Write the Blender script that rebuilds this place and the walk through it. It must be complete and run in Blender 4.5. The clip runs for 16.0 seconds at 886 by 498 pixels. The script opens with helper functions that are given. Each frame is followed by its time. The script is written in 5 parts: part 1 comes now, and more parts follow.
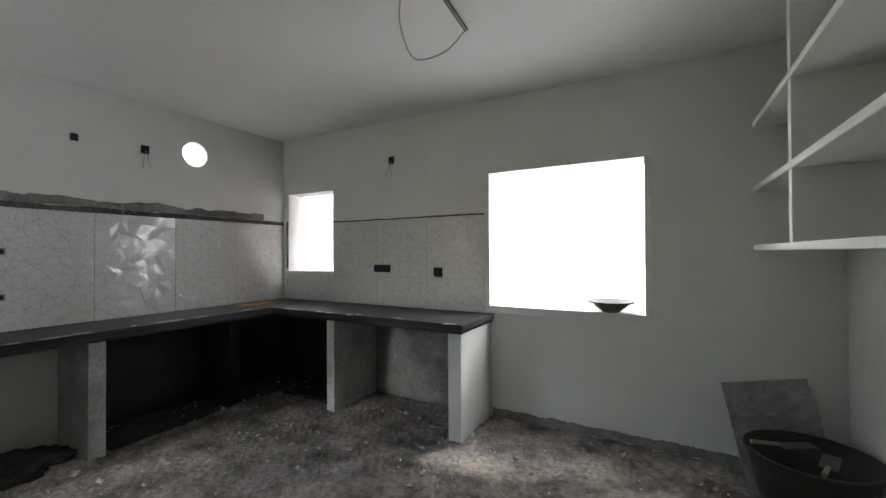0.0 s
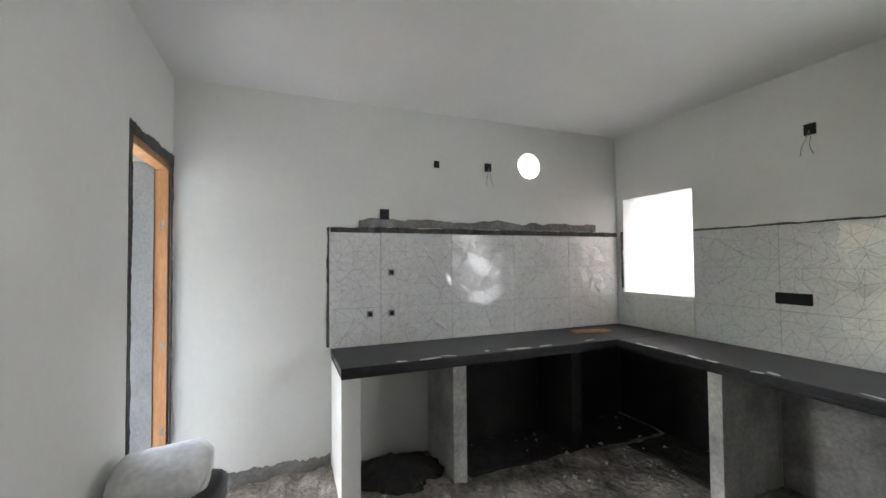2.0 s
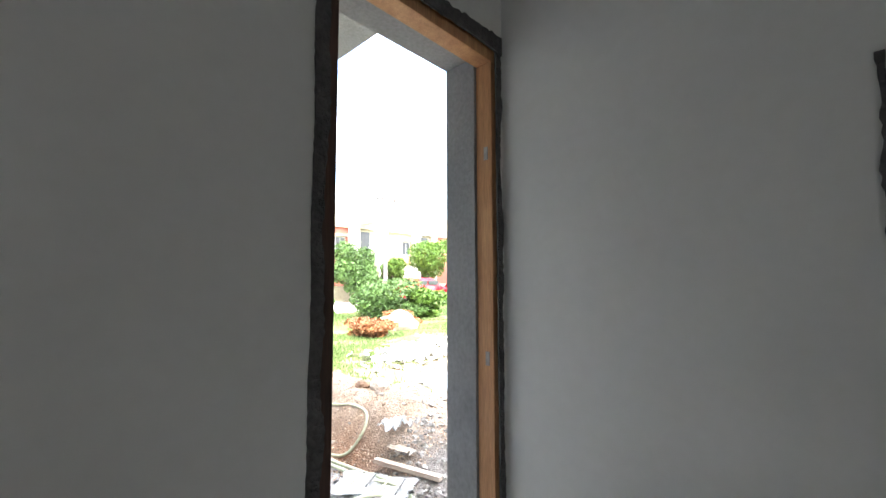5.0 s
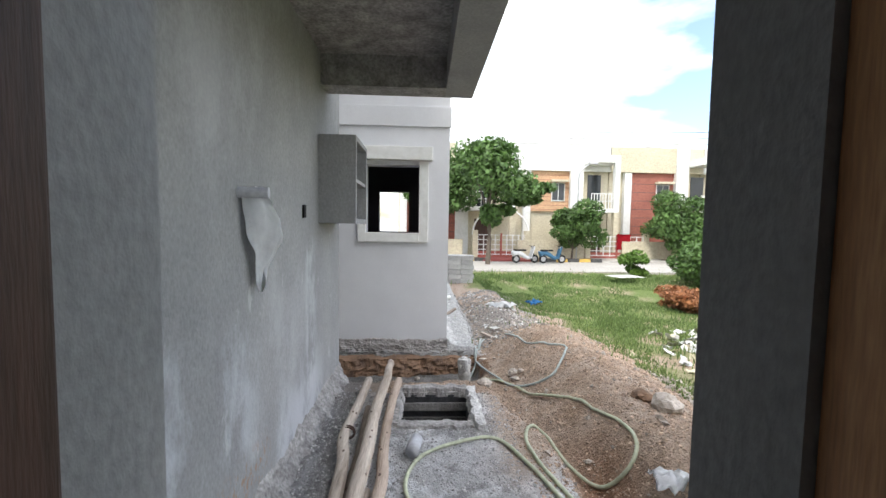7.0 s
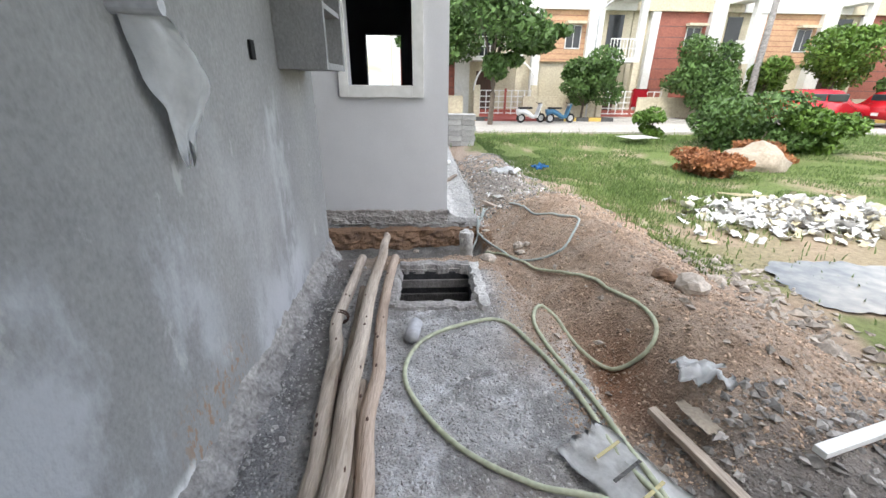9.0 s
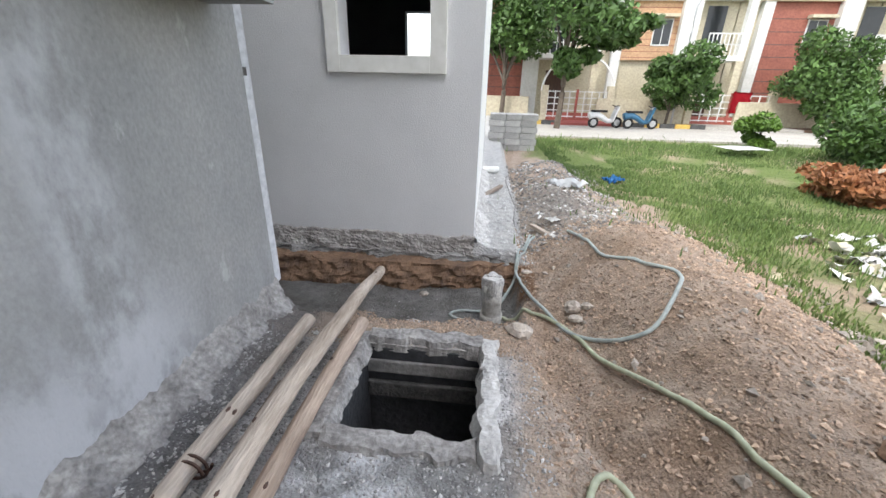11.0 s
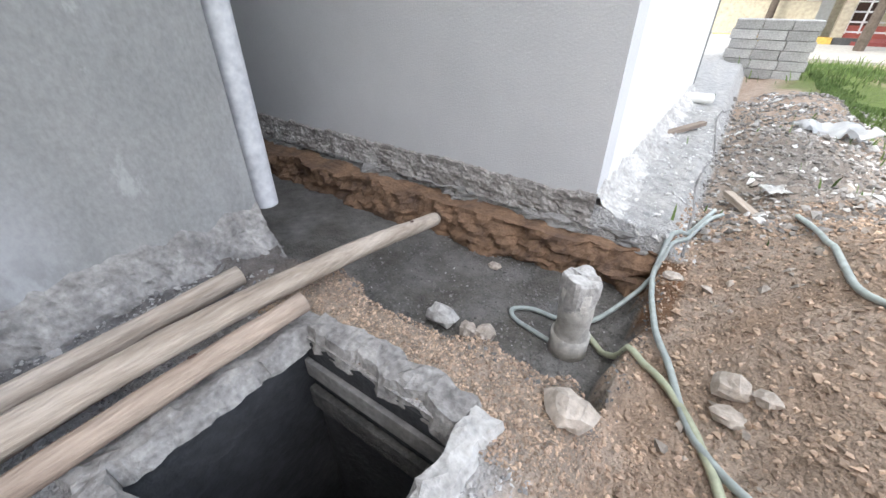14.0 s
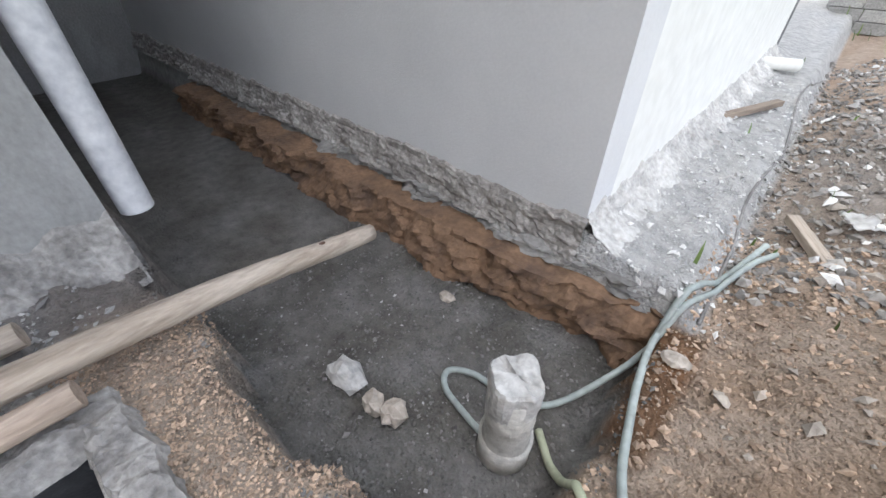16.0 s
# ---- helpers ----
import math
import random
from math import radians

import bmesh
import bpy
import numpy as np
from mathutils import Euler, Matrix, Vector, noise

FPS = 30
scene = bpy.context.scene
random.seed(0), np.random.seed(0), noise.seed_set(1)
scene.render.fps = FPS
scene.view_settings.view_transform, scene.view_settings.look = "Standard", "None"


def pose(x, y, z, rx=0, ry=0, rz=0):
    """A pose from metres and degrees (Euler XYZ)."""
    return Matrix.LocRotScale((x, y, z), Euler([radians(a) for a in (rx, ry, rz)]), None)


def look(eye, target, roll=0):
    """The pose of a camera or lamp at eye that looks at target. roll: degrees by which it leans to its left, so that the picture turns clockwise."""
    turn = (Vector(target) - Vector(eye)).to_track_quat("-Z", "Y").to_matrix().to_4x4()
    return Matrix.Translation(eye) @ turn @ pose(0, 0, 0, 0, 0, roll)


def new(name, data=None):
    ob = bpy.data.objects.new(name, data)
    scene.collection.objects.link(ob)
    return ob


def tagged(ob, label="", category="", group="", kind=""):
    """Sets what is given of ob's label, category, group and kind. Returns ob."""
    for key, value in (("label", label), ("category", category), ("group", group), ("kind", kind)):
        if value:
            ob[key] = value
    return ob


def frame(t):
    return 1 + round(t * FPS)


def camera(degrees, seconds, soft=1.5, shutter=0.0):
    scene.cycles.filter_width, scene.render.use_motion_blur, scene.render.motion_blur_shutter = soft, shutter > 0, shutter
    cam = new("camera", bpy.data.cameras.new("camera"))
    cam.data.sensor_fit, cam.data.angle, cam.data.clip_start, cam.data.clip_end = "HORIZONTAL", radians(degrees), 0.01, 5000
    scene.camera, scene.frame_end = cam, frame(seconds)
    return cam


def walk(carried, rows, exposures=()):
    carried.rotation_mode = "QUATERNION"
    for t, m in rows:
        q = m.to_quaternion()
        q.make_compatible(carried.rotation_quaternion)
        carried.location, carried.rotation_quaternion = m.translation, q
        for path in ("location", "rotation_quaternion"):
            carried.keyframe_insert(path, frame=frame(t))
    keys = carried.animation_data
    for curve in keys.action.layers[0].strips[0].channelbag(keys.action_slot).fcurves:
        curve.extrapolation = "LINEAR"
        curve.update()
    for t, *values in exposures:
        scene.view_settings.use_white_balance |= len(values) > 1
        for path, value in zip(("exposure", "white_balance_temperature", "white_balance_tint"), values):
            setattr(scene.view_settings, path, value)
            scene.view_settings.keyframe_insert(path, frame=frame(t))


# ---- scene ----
cam = camera(96.4, 16.0)
PATH = [
    (0, (-0.128, 0.393, 1.42), (0.845, -1.355, 1.439), -0.3),
    (0.5, (-0.058, 0.341, 1.459), (1.418, -1.009, 1.444), 0.3),
    (1, (0.195, 0.332, 1.45), (1.859, -0.776, 1.487), 1.8),
    (1.5, (0.507, 0.314, 1.513), (2.319, -0.534, 1.524), -1.4),
    (2, (0.798, 0.274, 1.541), (2.655, -0.467, 1.595), -0.5),
    (2.5, (1.024, 0.218, 1.56), (2.878, -0.532, 1.564), 0.1),
    (3, (1.3, 0.194, 1.495), (3.203, -0.418, 1.549), -0.8),
    (3.5, (1.628, 0.121, 1.344), (3.594, -0.193, 1.543), -0.8),
    (4, (1.945, 0.068, 1.329), (3.928, 0.264, 1.504), 0.4),
    (4.5, (2.28, 0.095, 1.336), (4.159, 0.77, 1.448), -1.5),
    (5, (2.602, 0.101, 1.305), (4.057, 1.465, 1.446), -0.1),
    (6.2, (3.2, 0.3, 1.4), (3.75, 2.22, 1.4), 0.5),
    (7.3, (3.46, 0.851, 1.487), (3.501, 2.882, 1.217), 1.1),
    (7.5, (3.459, 0.927, 1.478), (3.517, 2.923, 1.062), 1.5),
    (8, (3.452, 1.055, 1.465), (3.547, 2.945, 0.817), 1.3),
    (8.5, (3.439, 1.1, 1.458), (3.566, 2.943, 0.693), 1.8),
    (8.7, (3.437, 1.136, 1.452), (3.56, 2.971, 0.665), 1.3),
    (10.8, (3.801, 2.542, 1.164), (3.67, 4.413, 0.468), 0.5),
    (11, (3.826, 2.683, 1.183), (3.633, 4.519, 0.414), 1.4),
    (11.5, (3.866, 3.022, 1.13), (3.502, 4.732, 0.159), 3.5),
    (12, (3.898, 3.206, 1.051), (3.367, 4.832, 0.015), 1.3),
    (12.5, (4.06, 3.359, 0.853), (3.223, 4.858, -0.172), 4.7),
    (13, (4.139, 3.475, 0.857), (3.052, 4.772, -0.209), 0.4),
    (13.5, (4.158, 3.679, 0.844), (2.978, 4.892, -0.222), 0.2),
    (14, (4.181, 3.893, 0.845), (3.219, 5.276, -0.233), 0.2),
    (14.5, (4.244, 4.138, 0.829), (3.43, 5.564, -0.313), 0.7),
    (15, (4.258, 4.275, 0.819), (3.456, 5.661, -0.379), -0.1),
    (15.5, (4.216, 4.493, 0.814), (3.293, 5.799, -0.387), 2.7),
    (16, (4.164, 4.666, 0.813), (3.128, 5.814, -0.456), 0.2),
]
EXPO = [(0, 4.6), (0.7, 5.2), (3.0, 5.25), (3.6, 4.5), (5.2, 3.5), (6.6, 1.9), (7.3, 1.45), (8.7, 1.65), (10.8, 1.5), (12.0, 1.9), (14.5, 1.8), (16, 1.6)]
walk(cam, [(t, look(eye, target, roll)) for t, eye, target, roll in PATH], EXPO)

# ---- world and sun ----
world = bpy.data.worlds.new("world")
scene.world = world
world.use_nodes = True
wn, wl = world.node_tree.nodes, world.node_tree.links
wn.clear()
sky = wn.new("ShaderNodeTexSky")
sky.sky_type, sky.sun_disc = "NISHITA", False
sky.sun_elevation, sky.sun_rotation = radians(52), radians(150)
sky.air_density, sky.dust_density = 1.2, 2.0
coord = wn.new("ShaderNodeTexCoord")
cloud = wn.new("ShaderNodeTexNoise")
cloud.inputs["Scale"].default_value, cloud.inputs["Detail"].default_value = 2.2, 8
cmap = wn.new("ShaderNodeMapping")
cmap.inputs["Scale"].default_value = (1, 1, 2.6)
ramp = wn.new("ShaderNodeValToRGB")
ramp.color_ramp.elements[0].position, ramp.color_ramp.elements[1].position = 0.38, 0.58
mixc = wn.new("ShaderNodeMix")
mixc.data_type = "RGBA"
mixc.inputs["B"].default_value = (7.6, 7.8, 8.1, 1)
back = wn.new("ShaderNodeBackground")
back.inputs["Strength"].default_value = 0.125
outw = wn.new("ShaderNodeOutputWorld")
wl.new(coord.outputs["Generated"], cmap.inputs["Vector"])
wl.new(cmap.outputs["Vector"], cloud.inputs["Vector"])
wl.new(cloud.outputs["Fac"], ramp.inputs["Fac"])
wl.new(ramp.outputs["Color"], mixc.inputs["Factor"])
wl.new(sky.outputs["Color"], mixc.inputs["A"])
wl.new(mixc.outputs["Result"], back.inputs["Color"])
wl.new(back.outputs["Background"], outw.inputs["Surface"])
sun = new("sun", bpy.data.lights.new("sun", "SUN"))
sun.data.energy, sun.data.angle, sun.data.color = 1.1, radians(14), (1.0, 0.95, 0.88)
# from behind the house, high, so the yard's near side lies in open shade
sun.matrix_world = look((-20, -32, 50), (0, 0, 0))

# added area lamp outside the large window, standing in for its sky light
fill_lamp = new("window_fill", bpy.data.lights.new("window_fill", "AREA"))
fill_lamp.data.shape, fill_lamp.data.size, fill_lamp.data.size_y = "RECTANGLE", 1.22, 1.15
fill_lamp.data.spread = radians(150)
fill_lamp.data.energy, fill_lamp.data.color = 0.55, (0.98, 0.96, 1.0)
fill_lamp.matrix_world = look((0.59, -3.32, 1.55), (1.75, 0, 1.6))


# ---- materials ----
def mk(name, c1, c2=None, scale=3.0, rough=0.8, bump=0.1, bscale=60.0, metal=0.0, stretch=(1, 1, 1), fine=None, spec=0.4, c3=None, obj=False, rnd=0.0, grain=0.45, relief=0.012):
    m = bpy.data.materials.new(name)
    m.use_nodes = True
    n, l = m.node_tree.nodes, m.node_tree.links
    b = n["Principled BSDF"]
    b.inputs["Roughness"].default_value, b.inputs["Metallic"].default_value = rough, metal
    b.inputs["Specular IOR Level"].default_value = spec
    tc = n.new("ShaderNodeTexCoord")
    mp = n.new("ShaderNodeMapping")
    mp.inputs["Scale"].default_value = stretch
    l.new(tc.outputs["Object"], mp.inputs["Vector"])
    c2 = c2 or tuple(v * 0.8 for v in c1)
    t1 = n.new("ShaderNodeTexNoise")
    t1.inputs["Scale"].default_value, t1.inputs["Detail"].default_value, t1.inputs["Roughness"].default_value = scale, 6, 0.62
    l.new(mp.outputs["Vector"], t1.inputs["Vector"])
    r1 = n.new("ShaderNodeValToRGB")
    r1.color_ramp.elements[0].position, r1.color_ramp.elements[1].position = 0.32, 0.68
    r1.color_ramp.elements[0].color, r1.color_ramp.elements[1].color = (*c2, 1), (*c1, 1)
    if c3:
        e = r1.color_ramp.elements.new(0.5)
        e.color = (*c3, 1)
    l.new(t1.outputs["Fac"], r1.inputs["Fac"])
    t2 = n.new("ShaderNodeTexNoise")
    t2.inputs["Scale"].default_value, t2.inputs["Detail"].default_value = fine or bscale, 4
    l.new(mp.outputs["Vector"], t2.inputs["Vector"])
    mx = n.new("ShaderNodeMix")
    mx.data_type, mx.blend_type = "RGBA", "OVERLAY"
    mx.inputs["Factor"].default_value = grain
    l.new(r1.outputs["Color"], mx.inputs["A"])
    l.new(t2.outputs["Fac"], mx.inputs["B"])
    last = mx.outputs["Result"]
    if rnd:
        oi = n.new("ShaderNodeObjectInfo") if obj else n.new("ShaderNodeNewGeometry")
        hs = n.new("ShaderNodeHueSaturation")
        mr = n.new("ShaderNodeMapRange")
        mr.inputs["To Min"].default_value, mr.inputs["To Max"].default_value = 1 - rnd, 1 + rnd
        l.new(oi.outputs["Random" if obj else "Random Per Island"], mr.inputs["Value"])
        l.new(mr.outputs["Result"], hs.inputs["Value"])
        l.new(last, hs.inputs["Color"])
        last = hs.outputs["Color"]
    l.new(last, b.inputs["Base Color"])
    if bump:
        bp = n.new("ShaderNodeBump")
        bp.inputs["Strength"].default_value, bp.inputs["Distance"].default_value = min(1, bump * 2), relief
        t3 = n.new("ShaderNodeTexNoise")
        t3.inputs["Scale"].default_value, t3.inputs["Detail"].default_value = bscale, 5
        l.new(mp.outputs["Vector"], t3.inputs["Vector"])
        l.new(t3.outputs["Fac"], bp.inputs["Height"])
        l.new(bp.outputs["Normal"], b.inputs["Normal"])
    return m


M_PAINT = mk("white_putty", (0.74, 0.74, 0.71), (0.69, 0.69, 0.66), 1.4, 0.75, 0.03, 25, grain=0.1)
M_CEIL = mk("ceiling_putty", (0.76, 0.76, 0.74), (0.71, 0.71, 0.69), 1.0, 0.8, 0.03, 20, grain=0.1)
M_PLASTER = mk("cement_plaster", (0.33, 0.325, 0.32), (0.225, 0.225, 0.23), 1.1, 0.85, 0.16, 70, stretch=(1, 1, 0.7), c3=(0.275, 0.275, 0.275), grain=0.3)
# pale lime wash and wet stains on the plaster
pn, pl = M_PLASTER.node_tree.nodes, M_PLASTER.node_tree.links
pb = pn["Principled BSDF"].inputs["Base Color"]
ptc = pn.new("ShaderNodeTexCoord")
psep = pn.new("ShaderNodeSeparateXYZ")
pl.new(ptc.outputs["Object"], psep.inputs["Vector"])


def fade(sock, a, b, c, d):
    u, v, w = pn.new("ShaderNodeMapRange"), pn.new("ShaderNodeMapRange"), pn.new("ShaderNodeMath")
    for nd, lo, hi in ((u, a, b), (v, d, c)):
        nd.interpolation_type = "SMOOTHSTEP"
        nd.inputs["From Min"].default_value, nd.inputs["From Max"].default_value = lo, hi
        pl.new(sock, nd.inputs["Value"])
    w.operation = "MULTIPLY"
    pl.new(u.outputs["Result"], w.inputs[0])
    pl.new(v.outputs["Result"], w.inputs[1])
    return w.outputs["Value"]


def wash(last, scale, lo, hi, color, box_y, box_z, amount):
    nt, nr, mm, mm2, mxx, mpg = (pn.new("ShaderNodeTexNoise"), pn.new("ShaderNodeMapRange"), pn.new("ShaderNodeMath"), pn.new("ShaderNodeMath"), pn.new("ShaderNodeMix"), pn.new("ShaderNodeMapping"))
    mpg.inputs["Scale"].default_value = (1, 1, 0.5)
    nt.inputs["Scale"].default_value, nt.inputs["Detail"].default_value = scale, 9
    nt.inputs["Roughness"].default_value = 0.65
    pl.new(ptc.outputs["Object"], mpg.inputs["Vector"])
    pl.new(mpg.outputs["Vector"], nt.inputs["Vector"])
    nr.inputs["From Min"].default_value, nr.inputs["From Max"].default_value = lo, hi
    nr.inputs["To Max"].default_value = amount
    pl.new(nt.outputs["Fac"], nr.inputs["Value"])
    mm.operation = mm2.operation = "MULTIPLY"
    pl.new(fade(psep.outputs["Y"], *box_y), mm.inputs[0])
    pl.new(fade(psep.outputs["Z"], *box_z), mm.inputs[1])
    pl.new(mm.outputs["Value"], mm2.inputs[0])
    pl.new(nr.outputs["Result"], mm2.inputs[1])
    mxx.data_type = "RGBA"
    mxx.inputs["B"].default_value = (*color, 1)
    pl.new(mm2.outputs["Value"], mxx.inputs["Factor"])
    pl.new(last, mxx.inputs["A"])
    return mxx.outputs["Result"]


wl_ = wash(pb.links[0].from_socket, 1.6, 0.54, 0.68, (0.50, 0.505, 0.52), (-9, -8, 8, 9), (-1, 0, 7, 8), 0.35)
wl_ = wash(wl_, 3.0, 0.38, 0.50, (0.47, 0.48, 0.51), (2.98, 3.10, 3.8, 4.2), (-0.3, -0.15, 0.2, 0.62), 0.7)
wl_ = wash(wl_, 3.0, 0.42, 0.55, (0.47, 0.48, 0.50), (3.55, 3.65, 3.78, 3.95), (0.1, 0.3, 1.25, 1.5), 0.75)
wl_ = wash(wl_, 2.4, 0.48, 0.60, (0.50, 0.52, 0.56), (1.2, 1.5, 2.5, 3.0), (-0.2, 0.2, 0.9, 1.3), 0.6)
wl_ = wash(wl_, 5.0, 0.61, 0.66, (0.46, 0.46, 0.46), (1.3, 1.6, 4.4, 4.7), (0.1, 0.3, 1.4, 1.8), 0.6)
wl_ = wash(wl_, 34, 0.53, 0.57, (0.30, 0.19, 0.125), (2.25, 2.4, 2.75, 3.0), (-0.3, -0.2, 0.22, 0.38), 0.85)
wl_ = wash(wl_, 6, 0.40, 0.43, (0.72, 0.72, 0.72), (2.17, 2.2, 2.33, 2.38), (-0.2, -0.12, 0.06, 0.12), 0.9)
wl_ = wash(wl_, 9, 0.52, 0.62, (0.20, 0.20, 0.20), (-9, -8, 8, 9), (-0.6, -0.5, 0.05, 0.25), 0.5)
pl.new(wl_, pb)
M_BLOCKW = mk("primed_wall", (0.66, 0.665, 0.68), (0.59, 0.595, 0.61), 1.3, 0.8, 0.12, 90, grain=0.12)
M_ROUGH = mk("raw_concrete", (0.40, 0.385, 0.37), (0.19, 0.18, 0.175), 8, 0.95, 0.8, 45, grain=0.7)
M_RAGP = mk("ragged_mortar", (0.42, 0.40, 0.38), (0.17, 0.155, 0.145), 9, 0.95, 0.7, 45, grain=0.7)
M_WHITEC = mk("lime_concrete", (0.62, 0.61, 0.59), (0.36, 0.35, 0.34), 5, 0.95, 0.7, 40)
M_KFLOOR = mk("debris_floor", (0.42, 0.37, 0.33), (0.10, 0.09, 0.08), 3.2, 0.9, 0.9, 26, c3=(0.27, 0.24, 0.215), grain=0.8, relief=0.03)
M_BLACK = mk("black_granite", (0.030, 0.030, 0.031), (0.010, 0.010, 0.011), 5, 0.36, 0.04, 90, spec=0.28)
# near black: the shade under the worktop is put into the cement's colour
M_DARKC = mk("worktop_shade_cement", (0.028, 0.026, 0.025), (0.013, 0.012, 0.012), 4, 0.9, 0.3, 40)
M_PIER = mk("smeared_plaster", (0.52, 0.51, 0.49), (0.28, 0.27, 0.26), 3, 0.85, 0.3, 40)
# serves the dark sand heap and the sheets that imitate floor shade
M_SANDSHADE = mk("sand_and_shade", (0.05, 0.046, 0.042), (0.024, 0.022, 0.02), 9, 0.95, 0.6, 60)
M_DUST = mk("dusty_plaster", (0.33, 0.32, 0.31), (0.16, 0.155, 0.15), 4, 0.9, 0.35, 40)
M_MORTAR = mk("grey_mortar", (0.13, 0.125, 0.12), (0.07, 0.07, 0.068), 14, 0.95, 0.5, 60)
M_WOOD = mk("new_wood_frame", (0.62, 0.34, 0.16), (0.44, 0.21, 0.09), 3, 0.55, 0.08, 30, stretch=(9, 9, 0.7))
M_DARKW = mk("dark_brown_wood", (0.10, 0.05, 0.035), (0.05, 0.028, 0.02), 3, 0.6, 0.1, 30, stretch=(9, 9, 0.7))
M_POLE = mk("peeled_timber", (0.54, 0.47, 0.40), (0.27, 0.215, 0.17), 5, 0.8, 0.35, 45, stretch=(2.2, 0.25, 2.2), c3=(0.46, 0.39, 0.325), grain=0.4)
M_POLER = mk("reddish_timber", (0.50, 0.40, 0.33), (0.25, 0.185, 0.145), 5, 0.8, 0.35, 45, stretch=(2.2, 0.25, 2.2), c3=(0.42, 0.33, 0.265), grain=0.4)
M_POLEG = mk("weathered_timber", (0.37, 0.30, 0.24), (0.17, 0.135, 0.11), 6, 0.85, 0.35, 40, stretch=(2.2, 0.25, 2.2))
M_HOSE = mk("hose_pvc", (0.47, 0.50, 0.36), (0.36, 0.38, 0.27), 3, 0.45, 0.02, 30)
M_HOSEG = mk("hose_blue_grey", (0.42, 0.47, 0.45), (0.31, 0.35, 0.34), 3, 0.45, 0.02, 30)
M_PVC = mk("grey_pvc", (0.56, 0.57, 0.60), (0.42, 0.43, 0.46), 4, 0.45, 0.03, 30)
M_CEMPIPE = mk("cement_smeared_pipe", (0.56, 0.54, 0.50), (0.34, 0.325, 0.30), 7, 0.8, 0.3, 40)
M_SOILR = mk("red_soil", (0.29, 0.18, 0.115), (0.12, 0.08, 0.06), 6, 0.97, 0.9, 40, c3=(0.20, 0.125, 0.08))
M_STONE = mk("rubble_stone", (0.46, 0.41, 0.36), (0.27, 0.235, 0.20), 9, 0.9, 0.4, 50, rnd=0.35)
M_STONEG = mk("grey_gravel", (0.52, 0.51, 0.50), (0.30, 0.29, 0.285), 9, 0.9, 0.3, 50, rnd=0.42)
M_RUBBLE = mk("mixed_rubble", (0.38, 0.355, 0.33), (0.20, 0.19, 0.18), 9, 0.95, 0.3, 50, rnd=0.45)
M_CRUMB = mk("wet_grit", (0.24, 0.23, 0.22), (0.14, 0.135, 0.13), 9, 0.8, 0.2, 50, rnd=0.4)
M_STONER = mk("soil_clods", (0.52, 0.39, 0.29), (0.34, 0.25, 0.19), 9, 0.95, 0.3, 50, rnd=0.45)
M_BAG = mk("white_woven_sack", (0.76, 0.76, 0.75), (0.55, 0.55, 0.54), 4, 0.5, 0.15, 35)
M_BAGD = mk("printed_black", (0.03, 0.03, 0.035), (0.018, 0.018, 0.02), 4, 0.45, 0.05, 35)
M_PRINT = mk("print_white", (0.75, 0.75, 0.75), None, 4, 0.5, 0)
M_GOLD = mk("print_yellow", (0.46, 0.40, 0.20), None, 4, 0.5, 0)
M_CARD = mk("beige_card", (0.62, 0.55, 0.46), (0.52, 0.46, 0.38), 3, 0.8, 0.05)
M_POLY = mk("thin_polythene", (0.84, 0.85, 0.86), (0.74, 0.75, 0.76), 6, 0.3, 0.2, 25)
M_RUBBER = mk("black_rubber", (0.02, 0.02, 0.02), (0.035, 0.033, 0.03), 6, 0.55, 0.1, 30)
M_STEEL = mk("dusty_steel", (0.10, 0.095, 0.09), (0.06, 0.055, 0.05), 6, 0.5, 0.1, 30, metal=0.5)
# near black that imitates the shade inside open boxes
M_HOLLOW = mk("box_hollow_shade", (0.012, 0.012, 0.013), None, 4, 0.8, 0)
M_LEAF = mk("leaf_green", (0.10, 0.18, 0.045), (0.045, 0.095, 0.02), 1.2, 0.55, 0, rnd=0.45)
M_LEAFL = mk("leaf_light", (0.14, 0.24, 0.035), (0.06, 0.125, 0.02), 1.2, 0.55, 0, rnd=0.4)
M_GRASS = mk("grass_blades", (0.17, 0.235, 0.075), (0.085, 0.145, 0.04), 0.9, 0.7, 0, rnd=0.4)
M_DRY = mk("dry_twigs", (0.36, 0.15, 0.06), (0.22, 0.10, 0.05), 2, 0.8, 0, rnd=0.35)
M_BARK = mk("bark", (0.15, 0.12, 0.095), (0.08, 0.065, 0.05), 6, 0.9, 0.4, 30)
M_CREAM = mk("cream_wall", (0.60, 0.54, 0.40), (0.52, 0.47, 0.35), 0.8, 0.85, 0.05, 12)
M_HWHITE = mk("white_facade", (0.76, 0.76, 0.73), (0.66, 0.66, 0.63), 0.7, 0.85, 0.05, 12)
M_CLADT = mk("tan_cladding", (0.58, 0.37, 0.22), (0.50, 0.31, 0.18), 1.5, 0.7, 0.05, 15)
M_CLADR = mk("brick_red_cladding", (0.33, 0.12, 0.085), (0.27, 0.095, 0.07), 1.5, 0.7, 0.05, 15)
M_GLASSD = mk("dark_window_glass", (0.04, 0.045, 0.05), (0.025, 0.03, 0.035), 1, 0.12, 0)
M_ROAD = mk("concrete_road", (0.44, 0.42, 0.38), (0.36, 0.34, 0.31), 0.6, 0.9, 0.2, 15)
M_REDP = mk("red_paving", (0.34, 0.085, 0.075), (0.27, 0.07, 0.06), 2, 0.8, 0.1, 15)
M_YEL = mk("kerb_yellow", (0.62, 0.42, 0.10), (0.48, 0.33, 0.10), 3, 0.8, 0.1, 15)
M_KBLK = mk("kerb_black", (0.06, 0.06, 0.06), (0.10, 0.10, 0.095), 3, 0.8, 0.1, 15)
